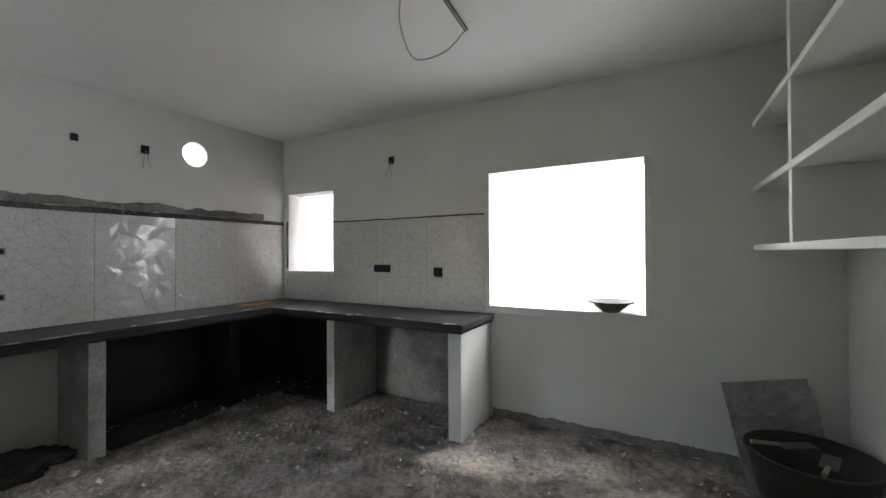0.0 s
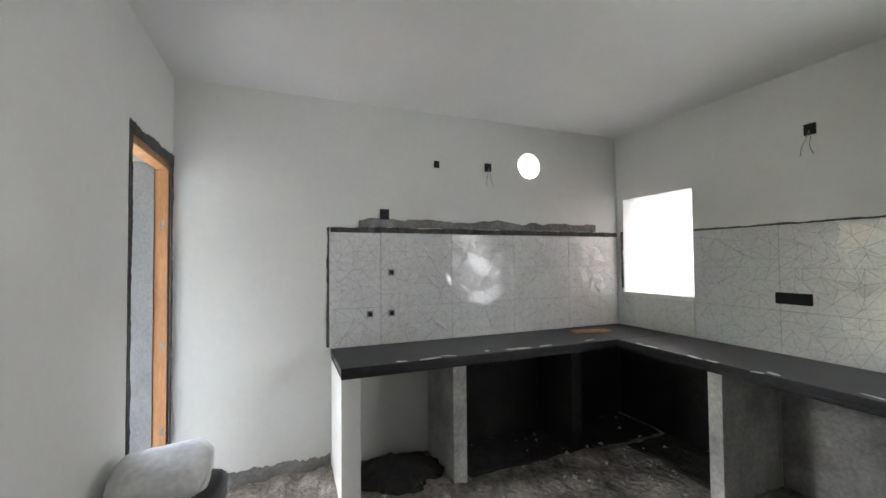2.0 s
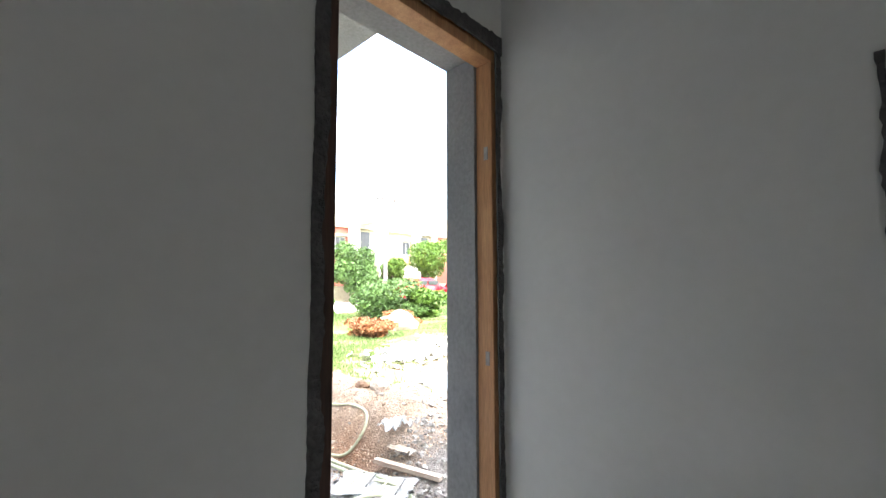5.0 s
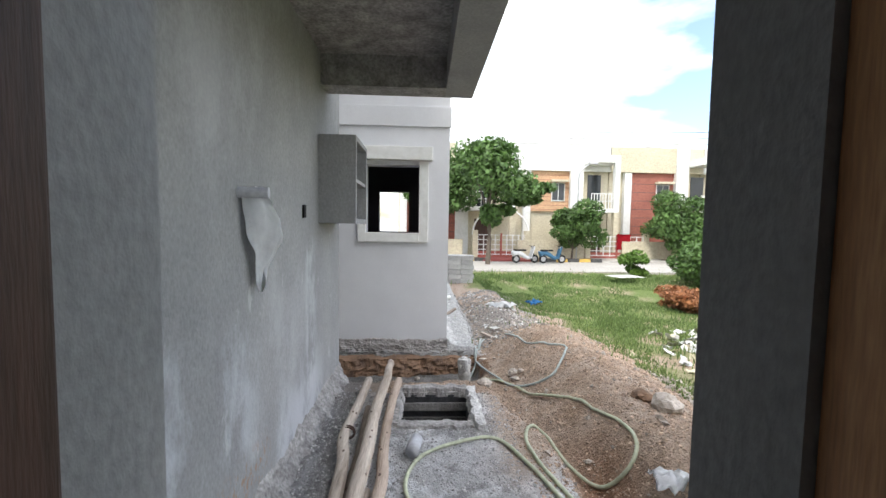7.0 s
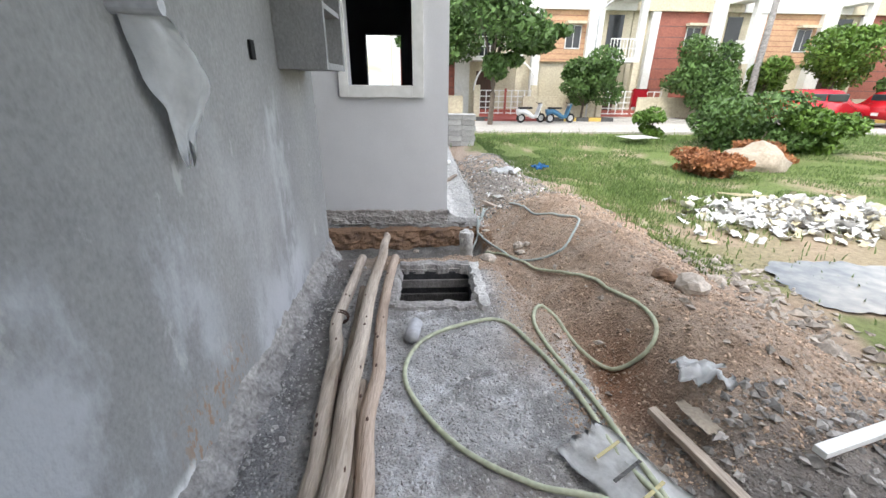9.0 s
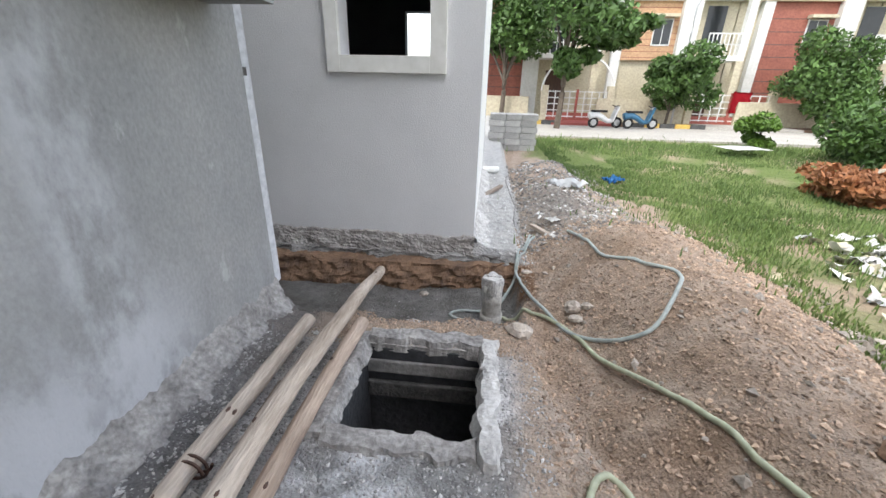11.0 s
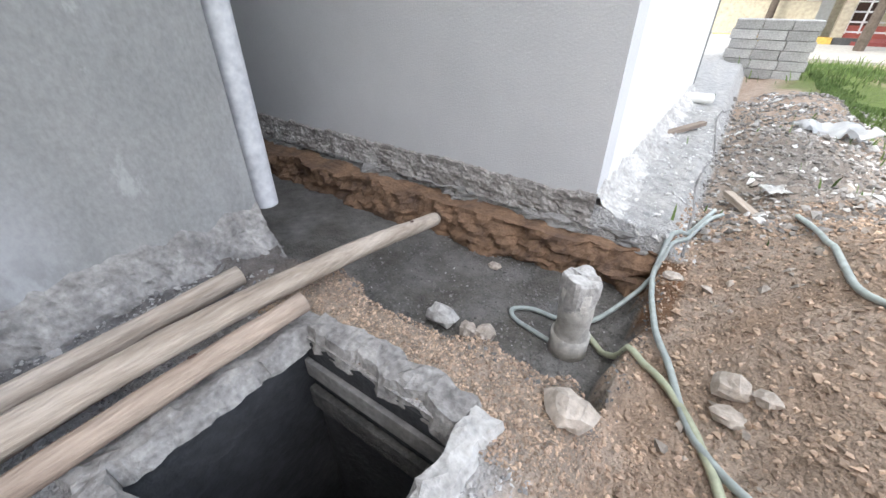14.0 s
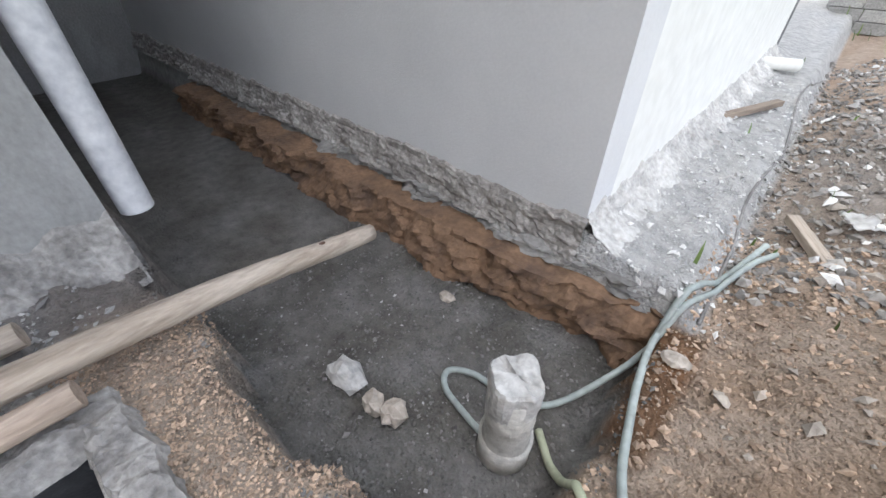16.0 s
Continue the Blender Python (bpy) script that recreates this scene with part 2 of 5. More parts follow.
M_CAR = mk("car_red", (0.42, 0.012, 0.02), (0.36, 0.01, 0.016), 1, 0.22, 0)
M_TYRE = mk("tyre", (0.02, 0.02, 0.02), None, 5, 0.8, 0.1)
M_CHROME = mk("alloy", (0.55, 0.55, 0.56), None, 5, 0.35, 0, metal=0.8)
M_SCW = mk("scooter_white", (0.72, 0.72, 0.72), None, 5, 0.3, 0)
M_SCB = mk("scooter_blue", (0.05, 0.16, 0.27), None, 5, 0.3, 0)
M_CLOTH = mk("red_cloth", (0.50, 0.015, 0.03), (0.40, 0.01, 0.02), 5, 0.9, 0.1)
M_GATE = mk("gate_red", (0.36, 0.10, 0.075), None, 3, 0.5, 0)
M_RAILW = mk("rail_white", (0.78, 0.78, 0.76), None, 3, 0.5, 0)
M_CBLOCK = mk("cement_block", (0.40, 0.40, 0.39), (0.29, 0.29, 0.285), 5, 0.95, 0.4, 40, obj=True, rnd=0.18)
M_BOULDER = mk("boulder_stone", (0.44, 0.38, 0.30), (0.30, 0.25, 0.19), 3, 0.9, 0.4, 20)
M_BLUE = mk("blue_plastic", (0.03, 0.22, 0.55), None, 3, 0.4, 0.1)
M_TRASHW = mk("trash_white", (0.72, 0.72, 0.71), (0.55, 0.54, 0.52), 5, 0.6, 0.2, 30, rnd=0.25)
M_TRASHY = mk("trash_yellow", (0.60, 0.55, 0.38), (0.44, 0.40, 0.28), 5, 0.6, 0.2, 30, rnd=0.3)
M_PINK = mk("neighbour_pink", (0.66, 0.57, 0.55), (0.60, 0.52, 0.50), 1, 0.85, 0.05, 12)
M_NWHITE = mk("neighbour_white", (0.80, 0.80, 0.78), (0.74, 0.74, 0.72), 1, 0.85, 0.05, 12)
# darkened grey: the gloom of the unlit room is put into the colour
M_ROOMD = mk("room_shade_grey", (0.16, 0.16, 0.165), (0.12, 0.12, 0.125), 2, 0.9, 0.05)

M_TILE = mk("relief_wall_tile", (0.70, 0.70, 0.69), (0.64, 0.64, 0.63), 2, 0.13, 0, spec=0.5)
tn, tl = M_TILE.node_tree.nodes, M_TILE.node_tree.links
# dark hair lines run along the ridges between the facets
wire = tn.new("ShaderNodeWireframe")
wire.inputs["Size"].default_value = 0.0020
tm = tn.new("ShaderNodeMix")
tm.data_type = "RGBA"
tm.inputs["B"].default_value = (0.40, 0.39, 0.38, 1)
tl.new(wire.outputs["Fac"], tm.inputs["Factor"])
base_in = tn["Principled BSDF"].inputs["Base Color"]
tl.new(base_in.links[0].from_socket, tm.inputs["A"])
tl.new(tm.outputs["Result"], base_in)

M_WATER = mk("puddle_water", (0.30, 0.27, 0.22), (0.16, 0.145, 0.12), 2, 0.03, 0, 8, spec=1.0)
# wall colour darkened to hold the shade inside the pit
M_PITWALL = mk("pit_shade_wall", (0.075, 0.077, 0.083), (0.028, 0.029, 0.032), 3, 0.7, 0.4, 30)
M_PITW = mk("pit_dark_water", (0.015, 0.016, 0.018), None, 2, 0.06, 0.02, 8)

# ground: its own colours come from the sheet's colour layer, the grain from noise
M_GROUND = mk("ground", (1, 1, 1), (0.60, 0.60, 0.60), 16, 0.95, 1.0, 75, fine=130, grain=1.0, relief=0.03)
gn, gl = M_GROUND.node_tree.nodes, M_GROUND.node_tree.links
ga = gn.new("ShaderNodeVertexColor")
ga.layer_name = "soil"
gm = gn.new("ShaderNodeMix")
gm.data_type, gm.blend_type = "RGBA", "MULTIPLY"
gm.inputs["Factor"].default_value = 1.0
gb = gn["Principled BSDF"].inputs["Base Color"]
gl.new(gb.links[0].from_socket, gm.inputs["A"])
gl.new(ga.outputs["Color"], gm.inputs["B"])
gl.new(gm.outputs["Result"], gb)


# ---- mesh helpers ----
def mesh_of(name, bm, material, smooth=False):
    me = bpy.data.meshes.new(name)
    bm.to_mesh(me)
    bm.free()
    me.materials.append(material)
    if smooth:
        for f in me.polygons:
            f.use_smooth = True
    return me


def part(name, bm, material, parent=None, label="", smooth=False):
    ob = new(name, mesh_of(name, bm, material, smooth))
    if parent:
        ob.parent = parent
    return tagged(ob, label)


def thing(name, label, category, group="", kind="", at=(0, 0, 0)):
    ob = new(name)
    ob.location = at
    return tagged(ob, label, category, group, kind)


def box(bm, x0, x1, y0, y1, z0, z1, bevel=0.0, m=None):
    mat = Matrix.Translation(((x0 + x1) / 2, (y0 + y1) / 2, (z0 + z1) / 2)) @ Matrix.Diagonal((abs(x1 - x0), abs(y1 - y0), abs(z1 - z0), 1))
    if m:
        mat = m @ mat
    r = bmesh.ops.create_cube(bm, size=1, matrix=mat)
    if bevel:
        ed = list({e for v in r["verts"] for e in v.link_edges})
        bmesh.ops.bevel(bm, geom=ed, offset=bevel, segments=2, affect="EDGES", profile=0.6)
    return r["verts"]


def bbox(x0, x1, y0, y1, z0, z1, bevel=0.0, m=None):
    bm = bmesh.new()
    box(bm, x0, x1, y0, y1, z0, z1, bevel, m)
    return bm


def structure(name, bm, material, label, category):
    return tagged(part(name, bm, material), label, category, kind="structure")


def wall_with(axis, a0, a1, d0, d1, z0, z1, holes):
    """A wall along axis from a0 to a1, from d0 to d1 in thickness, with openings (a, a, z, z)."""
    bm = bmesh.new()
    As = sorted({a0, a1, *[h[0] for h in holes], *[h[1] for h in holes]})
    Zs = sorted({z0, z1, *[h[2] for h in holes], *[h[3] for h in holes]})
    for i in range(len(As) - 1):
        run = None
        for j in range(len(Zs) - 1):
            a, z = (As[i] + As[i + 1]) / 2, (Zs[j] + Zs[j + 1]) / 2
            if any(h[0] < a < h[1] and h[2] < z < h[3] for h in holes):
                continue
            if axis == "x":
                box(bm, As[i], As[i + 1], d0, d1, Zs[j], Zs[j + 1])
            else:
                box(bm, d0, d1, As[i], As[i + 1], Zs[j], Zs[j + 1])
    bmesh.ops.remove_doubles(bm, verts=bm.verts, dist=1e-5)
    bm.verts.index_update()
    seen = {}
    for f in bm.faces:
        seen.setdefault(tuple(sorted(v.index for v in f.verts)), []).append(f)
    bmesh.ops.delete(bm, geom=[f for fs in seen.values() if len(fs) > 1 for f in fs], context="FACES")
    return bm


def tube(pts, radius, sides=10, wob=0.0, caps=True, taper=None, seed=0):
    rnd = random.Random(seed)
    bm = bmesh.new()
    rings = []
    pts = [Vector(p) for p in pts]
    for i, p in enumerate(pts):
        d = (pts[min(i + 1, len(pts) - 1)] - pts[max(i - 1, 0)]).normalized()
        side = d.cross(Vector((0, 0, 1)))
        side = side.normalized() if side.length > 1e-4 else Vector((1, 0, 0))
        up = side.cross(d)
        r = radius * (1 if taper is None else 1 + (taper - 1) * i / max(1, len(pts) - 1))
        r *= 1 + rnd.uniform(-wob, wob)
        rings.append([bm.verts.new(p + (side * math.cos(a) + up * math.sin(a)) * r * (1 + rnd.uniform(-wob, wob) * 0.4)) for a in [2 * math.pi * k / sides for k in range(sides)]])
    for a, b in zip(rings, rings[1:]):
        for k in range(sides):
            bm.faces.new((a[k], a[(k + 1) % sides], b[(k + 1) % sides], b[k]))
    if caps:
        bm.faces.new(rings[0][::-1])
        bm.faces.new(rings[-1])
    bmesh.ops.recalc_face_normals(bm, faces=bm.faces)
    return bm


def spline(ctrl, step=8):
    """Catmull-Rom through ctrl."""
    c = [Vector(p) for p in ctrl]
    c = [c[0] * 2 - c[1], *c, c[-1] * 2 - c[-2]]
    out = []
    for i in range(1, len(c) - 2):
        for k in range(step):
            t = k / step
            a, b, d, e = c[i - 1], c[i], c[i + 1], c[i + 2]
            out.append(0.5 * ((2 * b) + (d - a) * t + (2 * a - 5 * b + 4 * d - e) * t * t + (3 * b - a - 3 * d + e) * t ** 3))
    out.append(c[-2])
    return out


def rock(size, seed, flat=0.75, sub=2):
    bm = bmesh.new()
    bmesh.ops.create_icosphere(bm, subdivisions=sub, radius=1)
    off = Vector((seed * 3.7, seed * 1.3, seed * 0.7))
    for v in bm.verts:
        c = v.co.copy()
        n1 = noise.noise(c * 1.1 + off)
        q = Vector([round(t * 1.6 + 0.15 * n1) / 1.6 for t in c])
        v.co = (c * 0.6 + q * 0.4) * (1 + 0.35 * n1 + 0.15 * noise.noise(c * 3 + off))
        v.co = Vector((v.co.x * size[0], v.co.y * size[1], v.co.z * size[2]))
    return bm


def quads(name, V, F, material, smooth=False):
    me = bpy.data.meshes.new(name)
    me.from_pydata(V, [], F)
    me.materials.append(material)
    if smooth:
        me.polygons.foreach_set("use_smooth", [True] * len(me.polygons))
    return new(name, me)


# ---- ground ----
PIT = (3.24, 3.86, 3.82, 4.42)


def sstep(a, b, v):
    t = min(1.0, max(0.0, (v - a) / (b - a)))
    return t * t * (3 - 2 * t)


def nz(x, y, s, k=0.0):
    return noise.noise(Vector((x * s, y * s, k)))


def gz(x, y):
    """Height of the ground."""
    edge = 4.42 - 0.32 * sstep(3.4, 4.7, y) + 0.05 * nz(x, y, 2.2)
    far = -0.36 + 0.05 * nz(x, y, 0.35) + 0.02 * nz(x, y, 1.7) * (1 if y < 15 else 0)
    # soil bank beside the slab, with a hollow before it
    crest = 5.15 + 0.12 * nz(0, y, 0.8)
    bank = 0.50 * math.exp(-((x - crest) / (0.62 if x < crest else 0.85)) ** 2) * sstep(1.9, 3.2, y) * (1 - sstep(5.7, 7.4, y))
    bank += 0.30 * math.exp(-((x - 4.75) / 0.6) ** 2 - ((y - 7.7) / 1.2) ** 2)
    bank += 0.30 * math.exp(-((x - 4.9) / 0.6) ** 2 - ((y - 10.0) / 1.4) ** 2)
    bank += 0.34 * math.exp(-((x - 5.6) / 0.9) ** 2 - ((y - 1.7) / 0.9) ** 2)
    z = far + bank + (0.05 * nz(x, y, 2.4, 3) + 0.025 * nz(x, y, 7, 5)) * (1 - sstep(6.0, 7.5, x))
    z -= 0.17 * math.exp(-((x - 4.62) / 0.18) ** 2 - ((y - 3.0) / 0.5) ** 2)
    # rough slab along the house
    slab = -0.125 + 0.012 * nz(x, y, 5, 8) + 0.008 * nz(x, y, 17, 2) - 0.02 * sstep(4.45, 4.7, y)
    slab += 0.03 * math.exp(-((x - 2.62) / 0.12) ** 2) * (1 + nz(x, y, 6))
    k = sstep(edge - 0.05, edge + 0.12, x)
    z = slab * (1 - k) + z * k if y < 5.0 else z
    # walk beside the far block
    if y > 5.6:
        w = (1 - sstep(4.12 + 0.04 * nz(x, y, 3), 4.24, x)) * sstep(5.80, 5.90, y)
        z = z * (1 - w) + (-0.15 + 0.05 * math.exp(-((x - 3.75) / 0.14) ** 2) + 0.015 * nz(x, y, 9)) * w
    # trench, with crumbled sides
    n1, n2 = 0.07 * nz(x, y, 3.1, 1) + 0.04 * nz(x, y, 9, 1) + 0.02 * nz(x, y, 21, 1), 0.04 * nz(x, y, 4, 6)
    near = sstep(4.75 + n1, 4.79 + n1, y)
    fard = 1 - sstep(5.82, 5.90, y)
    right = 1 - sstep(4.10 + n1 * 0.6, 4.15 + n1 * 0.6, x)
    d = near * fard * right
    z = z * (1 - d) + (-0.455 + 0.012 * nz(x, y, 6)) * d
    return z


def gcol(x, y, z):
    """Base colour of the ground: slab dust, soil, mud, grass soil."""
    soil, pale, grey = (0.42, 0.30, 0.215), (0.54, 0.43, 0.345), (0.53, 0.525, 0.52)
    mud, grass, dirt = (0.16, 0.15, 0.135), (0.17, 0.23, 0.06), (0.46, 0.36, 0.25)
    dark = (0.27, 0.25, 0.235)
    n = nz(x, y, 1.6, 4)
    n2 = nz(x, y, 5, 4)

    def mixv(a, b, t):
        t = min(1, max(0, t))
        return tuple(u + (v - u) * t for u, v in zip(a, b))

    if y > 4.7 and x < 4.2 and z < -0.36 and y < 6:
        return mixv(mud, grey, 0.12 + 0.3 * n2)
    if y > 5.3 and x < 4.25 and y < 5.85:
        return mixv((0.30, 0.155, 0.08), (0.20, 0.13, 0.085), 0.5 + n2)
    if y >= 5.85 and x < 4.24:
        return mixv((0.58, 0.57, 0.55), grey, 0.5 + 0.8 * n2)
    edge = 4.42 - 0.32 * sstep(3.4, 4.7, y)
    if x < edge + 0.05 and y < 5:
        c = mixv(grey, (0.58, 0.58, 0.585), 0.35 + 0.9 * n2)
        c = mixv(c, (0.74, 0.745, 0.76), 1.6 * sstep(0.0, 0.35, nz(x, y, 2.3, 6) + 0.5 * nz(x, y, 9, 6)))
        c = mixv(c, (0.33, 0.325, 0.32), 1.2 * sstep(0.1, 0.4, nz(x, y, 3.1, 16) + 0.5 * nz(x, y, 12, 6)))
        c = mixv(c, pale, 0.95 * sstep(3.95, 4.1, x) * sstep(2.9, 3.6, y) + 0.6 * n)
        c = mixv(c, (0.43, 0.35, 0.285), sstep(4.38, 4.5, y))
        return mixv(c, (0.19, 0.185, 0.185), 0.75 * (1 - sstep(2.75, 2.98, x)))
    g = sstep(6.1 + 0.5 * n, 6.7 + 0.5 * n, x + 1.5 * sstep(7, 12, y))
    c = mixv(mixv(soil, pale, 0.55 + 0.9 * n2), (0.30, 0.13, 0.06), 0.7 * math.exp(-((x - 4.62) / 0.2) ** 2 - ((y - 3.1) / 0.5) ** 2))
    c = mixv(c, dark, 0.9 * (1 - sstep(2.2, 3.0, y + 0.3 * n)))
    c = mixv(c, (0.27, 0.255, 0.24), 0.85 * math.exp(-((x - 4.7) / 0.5) ** 2 - ((y - 7.3) / 0.8) ** 2))
    h = mixv(grass, dirt, sstep(0.05, 0.35, n) + 0.9 * math.exp(-((x - 8.3) / 2.2) ** 2 - ((y - 5.2) / 1.3) ** 2))
    return mixv(c, h, g)


def axis_steps(lo, hi, fine, far_lo, far_hi):
    v = list(np.arange(lo, hi + 1e-6, fine))
    s, a = fine, hi
    while a < far_hi:
        s *= 1.16
        a += s
        v.append(a)
    s, a = fine, lo
    while a > far_lo:
        s *= 1.3
        a -= s
        v.insert(0, a)
    return v


def snap(v, marks):
    v = list(v)
    for m in marks:
        i = min(range(len(v)), key=lambda k: abs(v[k] - m))
        v[i] = m
    return v


gx = snap(axis_steps(2.3, 6.4, 0.033, -300, 600), PIT[:2])
gy = snap(axis_steps(1.3, 7.6, 0.036, -300, 700), PIT[2:])
GV, GC, GF = [], [], []
for yy in gy:
    for xx in gx:
        zz = gz(xx, yy)
        if xx < 4.0 and yy < 1.15:
            zz = -0.4
        GV.append((xx, yy, zz))
        GC.append((*gcol(xx, yy, zz), 1.0))
W = len(gx)
for j in range(len(gy) - 1):
    for i in range(W - 1):
        if PIT[0] <= gx[i] and gx[i + 1] <= PIT[1] and PIT[2] <= gy[j] and gy[j + 1] <= PIT[3]:
            continue
        GF.append((j * W + i, j * W + i + 1, (j + 1) * W + i + 1, (j + 1) * W + i))
ground = tagged(quads("ground", GV, GF, M_GROUND, True), "bare soil, rubble and grass of an unfinished plot", "ground", kind="structure")
ca = ground.data.color_attributes.new("soil", "FLOAT_COLOR", "POINT")
ca.data.foreach_set("color", np.array(GC, dtype=np.float32).ravel())


# ---- kitchen shell ----
AX, BY, CY, CH = 3.85, -2.83, 0.957, 2.755
DX = -1.08
structure("floor", bbox(DX - 0.2, AX + 0.22, BY - 0.22, CY + 0.225, -0.25, -0.03), M_KFLOOR, "dusty concrete kitchen floor strewn with debris", "floor")
FV, FF = [], []
nx_, ny_ = 150, 120
for j in range(ny_ + 1):
    for i in range(nx_ + 1):
        x, y = DX + (AX - DX) * i / nx_, BY + (CY - BY) * j / ny_
        h = 0.018 + 0.02 * nz(x, y, 2.3) + 0.014 * nz(x, y, 7) + 0.010 * nz(x, y, 16)
        h += 0.05 * math.exp(-((x - 3.7) / 0.25) ** 2 - ((y - 0.15) / 0.3) ** 2) * (1 + nz(x, y, 9))
        FV.append((x, y, h - 0.012))
for j in range(ny_):
    for i in range(nx_):
        a = j * (nx_ + 1) + i
        FF.append((a, a + 1, a + nx_ + 2, a + nx_ + 1))
tagged(quads("floor_debris", FV, FF, M_KFLOOR, True), "loose grey sand, plaster dust and debris", "debris", kind="stuff")
structure("ceiling", bbox(DX - 0.2, AX + 0.22, BY - 0.22, CY + 0.225, CH, CH + 0.15), M_CEIL, "plain white putty kitchen ceiling", "ceiling")
# wall with a round vent hole: a ring of quads round the hole, boxes elsewhere
HY, HZ, HR = -1.80, 2.39, 0.118
bmw = wall_with("y", BY - 0.22, CY + 0.225, AX, AX + 0.22, -0.25, CH, [(HY - 0.2, HY + 0.2, HZ - 0.2, HZ + 0.2)])
sq, ci = [], []
for k in range(32):
    a = 2 * math.pi * k / 32
    c, s_ = math.cos(a), math.sin(a)
    f = 0.2 / max(abs(c), abs(s_))
    for lst, rr in ((sq, f), (ci, HR)):
        lst.append([bmw.verts.new((xx, HY + c * rr, HZ + s_ * rr)) for xx in (AX, AX + 0.22)])
for k in range(32):
    q = (k + 1) % 32
    bmw.faces.new((sq[k][0], ci[k][0], ci[q][0], sq[q][0]))
    bmw.faces.new((sq[q][1], ci[q][1], ci[k][1], sq[k][1]))
    bmw.faces.new((ci[k][0], ci[k][1], ci[q][1], ci[q][0]))
structure("wall_east", bmw, M_PAINT, "white putty wall with a round vent hole", "wall")
W1, W2 = (3.05, 3.765, 1.195, 2.115), (-0.06, 1.25, 0.91, 2.16)
structure("wall_south", wall_with("x", DX - 0.2, AX, BY - 0.22, BY, -0.25, CH, [W1, W2]), M_PAINT, "white putty wall with two unglazed windows", "wall")
DOOR = (3.09, 3.845, -0.03, 2.19)
structure("wall_north", wall_with("x", DX - 0.2, AX, CY, CY + 0.225, -0.25, CH, [DOOR]), M_PAINT, "white putty wall with a doorway", "wall")
structure("wall_west", bbox(DX - 0.2, DX, BY, CY, -0.25, CH), M_PAINT, "white putty wall behind the shelves", "wall")

# door frame, with a mortar line round it
door = thing("door_1", "open doorway with a new orange wooden frame", "door frame", kind="structure")
part("door_frame", bbox(3.797, DOOR[1], CY + 0.012, CY + 0.085, 0, 2.13, 0.004), M_WOOD, door)
# left post takes a much darker brown than the right one
part("door_frame", bbox(DOOR[0], 3.136, CY + 0.012, CY + 0.085, 0, 2.13, 0.004), M_DARKW, door, "dark brown hinge post")
part("door_frame", bbox(DOOR[0], DOOR[1], CY + 0.012, CY + 0.085, 2.131, DOOR[3], 0.004), M_WOOD, door)
part("reveal", bbox(3.785, DOOR[1], CY + 0.086, CY + 0.232, 0, DOOR[3]), M_PLASTER, door)
part("reveal", bbox(DOOR[0], 3.125, CY + 0.086, CY + 0.232, 0, DOOR[3]), M_PLASTER, door)
part("reveal", bbox(3.125, 3.785, CY + 0.086, CY + 0.232, 2.165, DOOR[3]), M_PLASTER, door)
for z_ in (0.45, 0.98, 1.75):
    part("hinge", bbox(3.794, 3.798, CY + 0.03, CY + 0.047, z_, z_ + 0.05), M_PIER, door)


def ragged(axis, c, a0, a1, z0, z1, out, seed, horizontal=True, step=0.016, rag=0.5):
    """A strip of mortar with a torn outline, on a wall at c, proud by out."""
    rnd = random.Random(seed)
    bm = bmesh.new()
    n = max(2, int(((a1 - a0) if horizontal else (z1 - z0)) / step))
    lo, hi = [], []
    for i in range(n + 1):
        t = i / n
        w = (z1 - z0) if horizontal else (a1 - a0)
        q = i * step * 9
        f1 = 0.5 + 0.6 * noise.noise(Vector((q * 0.35, seed, 0))) + 0.35 * noise.noise(Vector((q, seed, 2))) + rnd.uniform(-0.12, 0.12)
        f0 = 0.5 + 0.6 * noise.noise(Vector((q * 0.5, seed, 5))) + rnd.uniform(-0.2, 0.2)
        j0, j1 = max(0, f0) * rag * 0.3 * w, min(1, max(0, f1)) * rag * w
        if horizontal:
            p, q = (a0 + (a1 - a0) * t, z0 + j0), (a0 + (a1 - a0) * t, z1 - j1)
        else:
            p, q = (a0 + j0, z0 + (z1 - z0) * t), (a1 - j1, z0 + (z1 - z0) * t)
        for lst, v in ((lo, p), (hi, q)):
            pt = lambda d: (c + d, v[0], v[1]) if axis == "x" else (v[0], c + d, v[1])
            lst.append((bm.verts.new(pt(0)), bm.verts.new(pt(out * rnd.uniform(0.7, 1.2)))))
    for i in range(n):
        bm.faces.new((lo[i][1], lo[i + 1][1], hi[i + 1][1], hi[i][1]))
        bm.faces.new((hi[i][1], hi[i + 1][1], hi[i + 1][0], hi[i][0]))
        bm.faces.new((lo[i][0], lo[i + 1][0], lo[i + 1][1], lo[i][1]))
    bmesh.ops.recalc_face_normals(bm, faces=bm.faces)
    return bm


part("mortar_edge", ragged("y", CY, DOOR[0] - 0.03, DOOR[0] + 0.022, 0, DOOR[3] + 0.03, -0.006, 3, False), M_MORTAR, door)
part("mortar_edge", ragged("y", CY, DOOR[1] - 0.042, DOOR[1] + 0.004, 0, DOOR[3] + 0.02, -0.006, 4, False), M_MORTAR, door)
part("mortar_edge", ragged("y", CY, DOOR[0] - 0.03, DOOR[1], 2.16, DOOR[3] + 0.055, -0.008, 5), M_MORTAR, door)

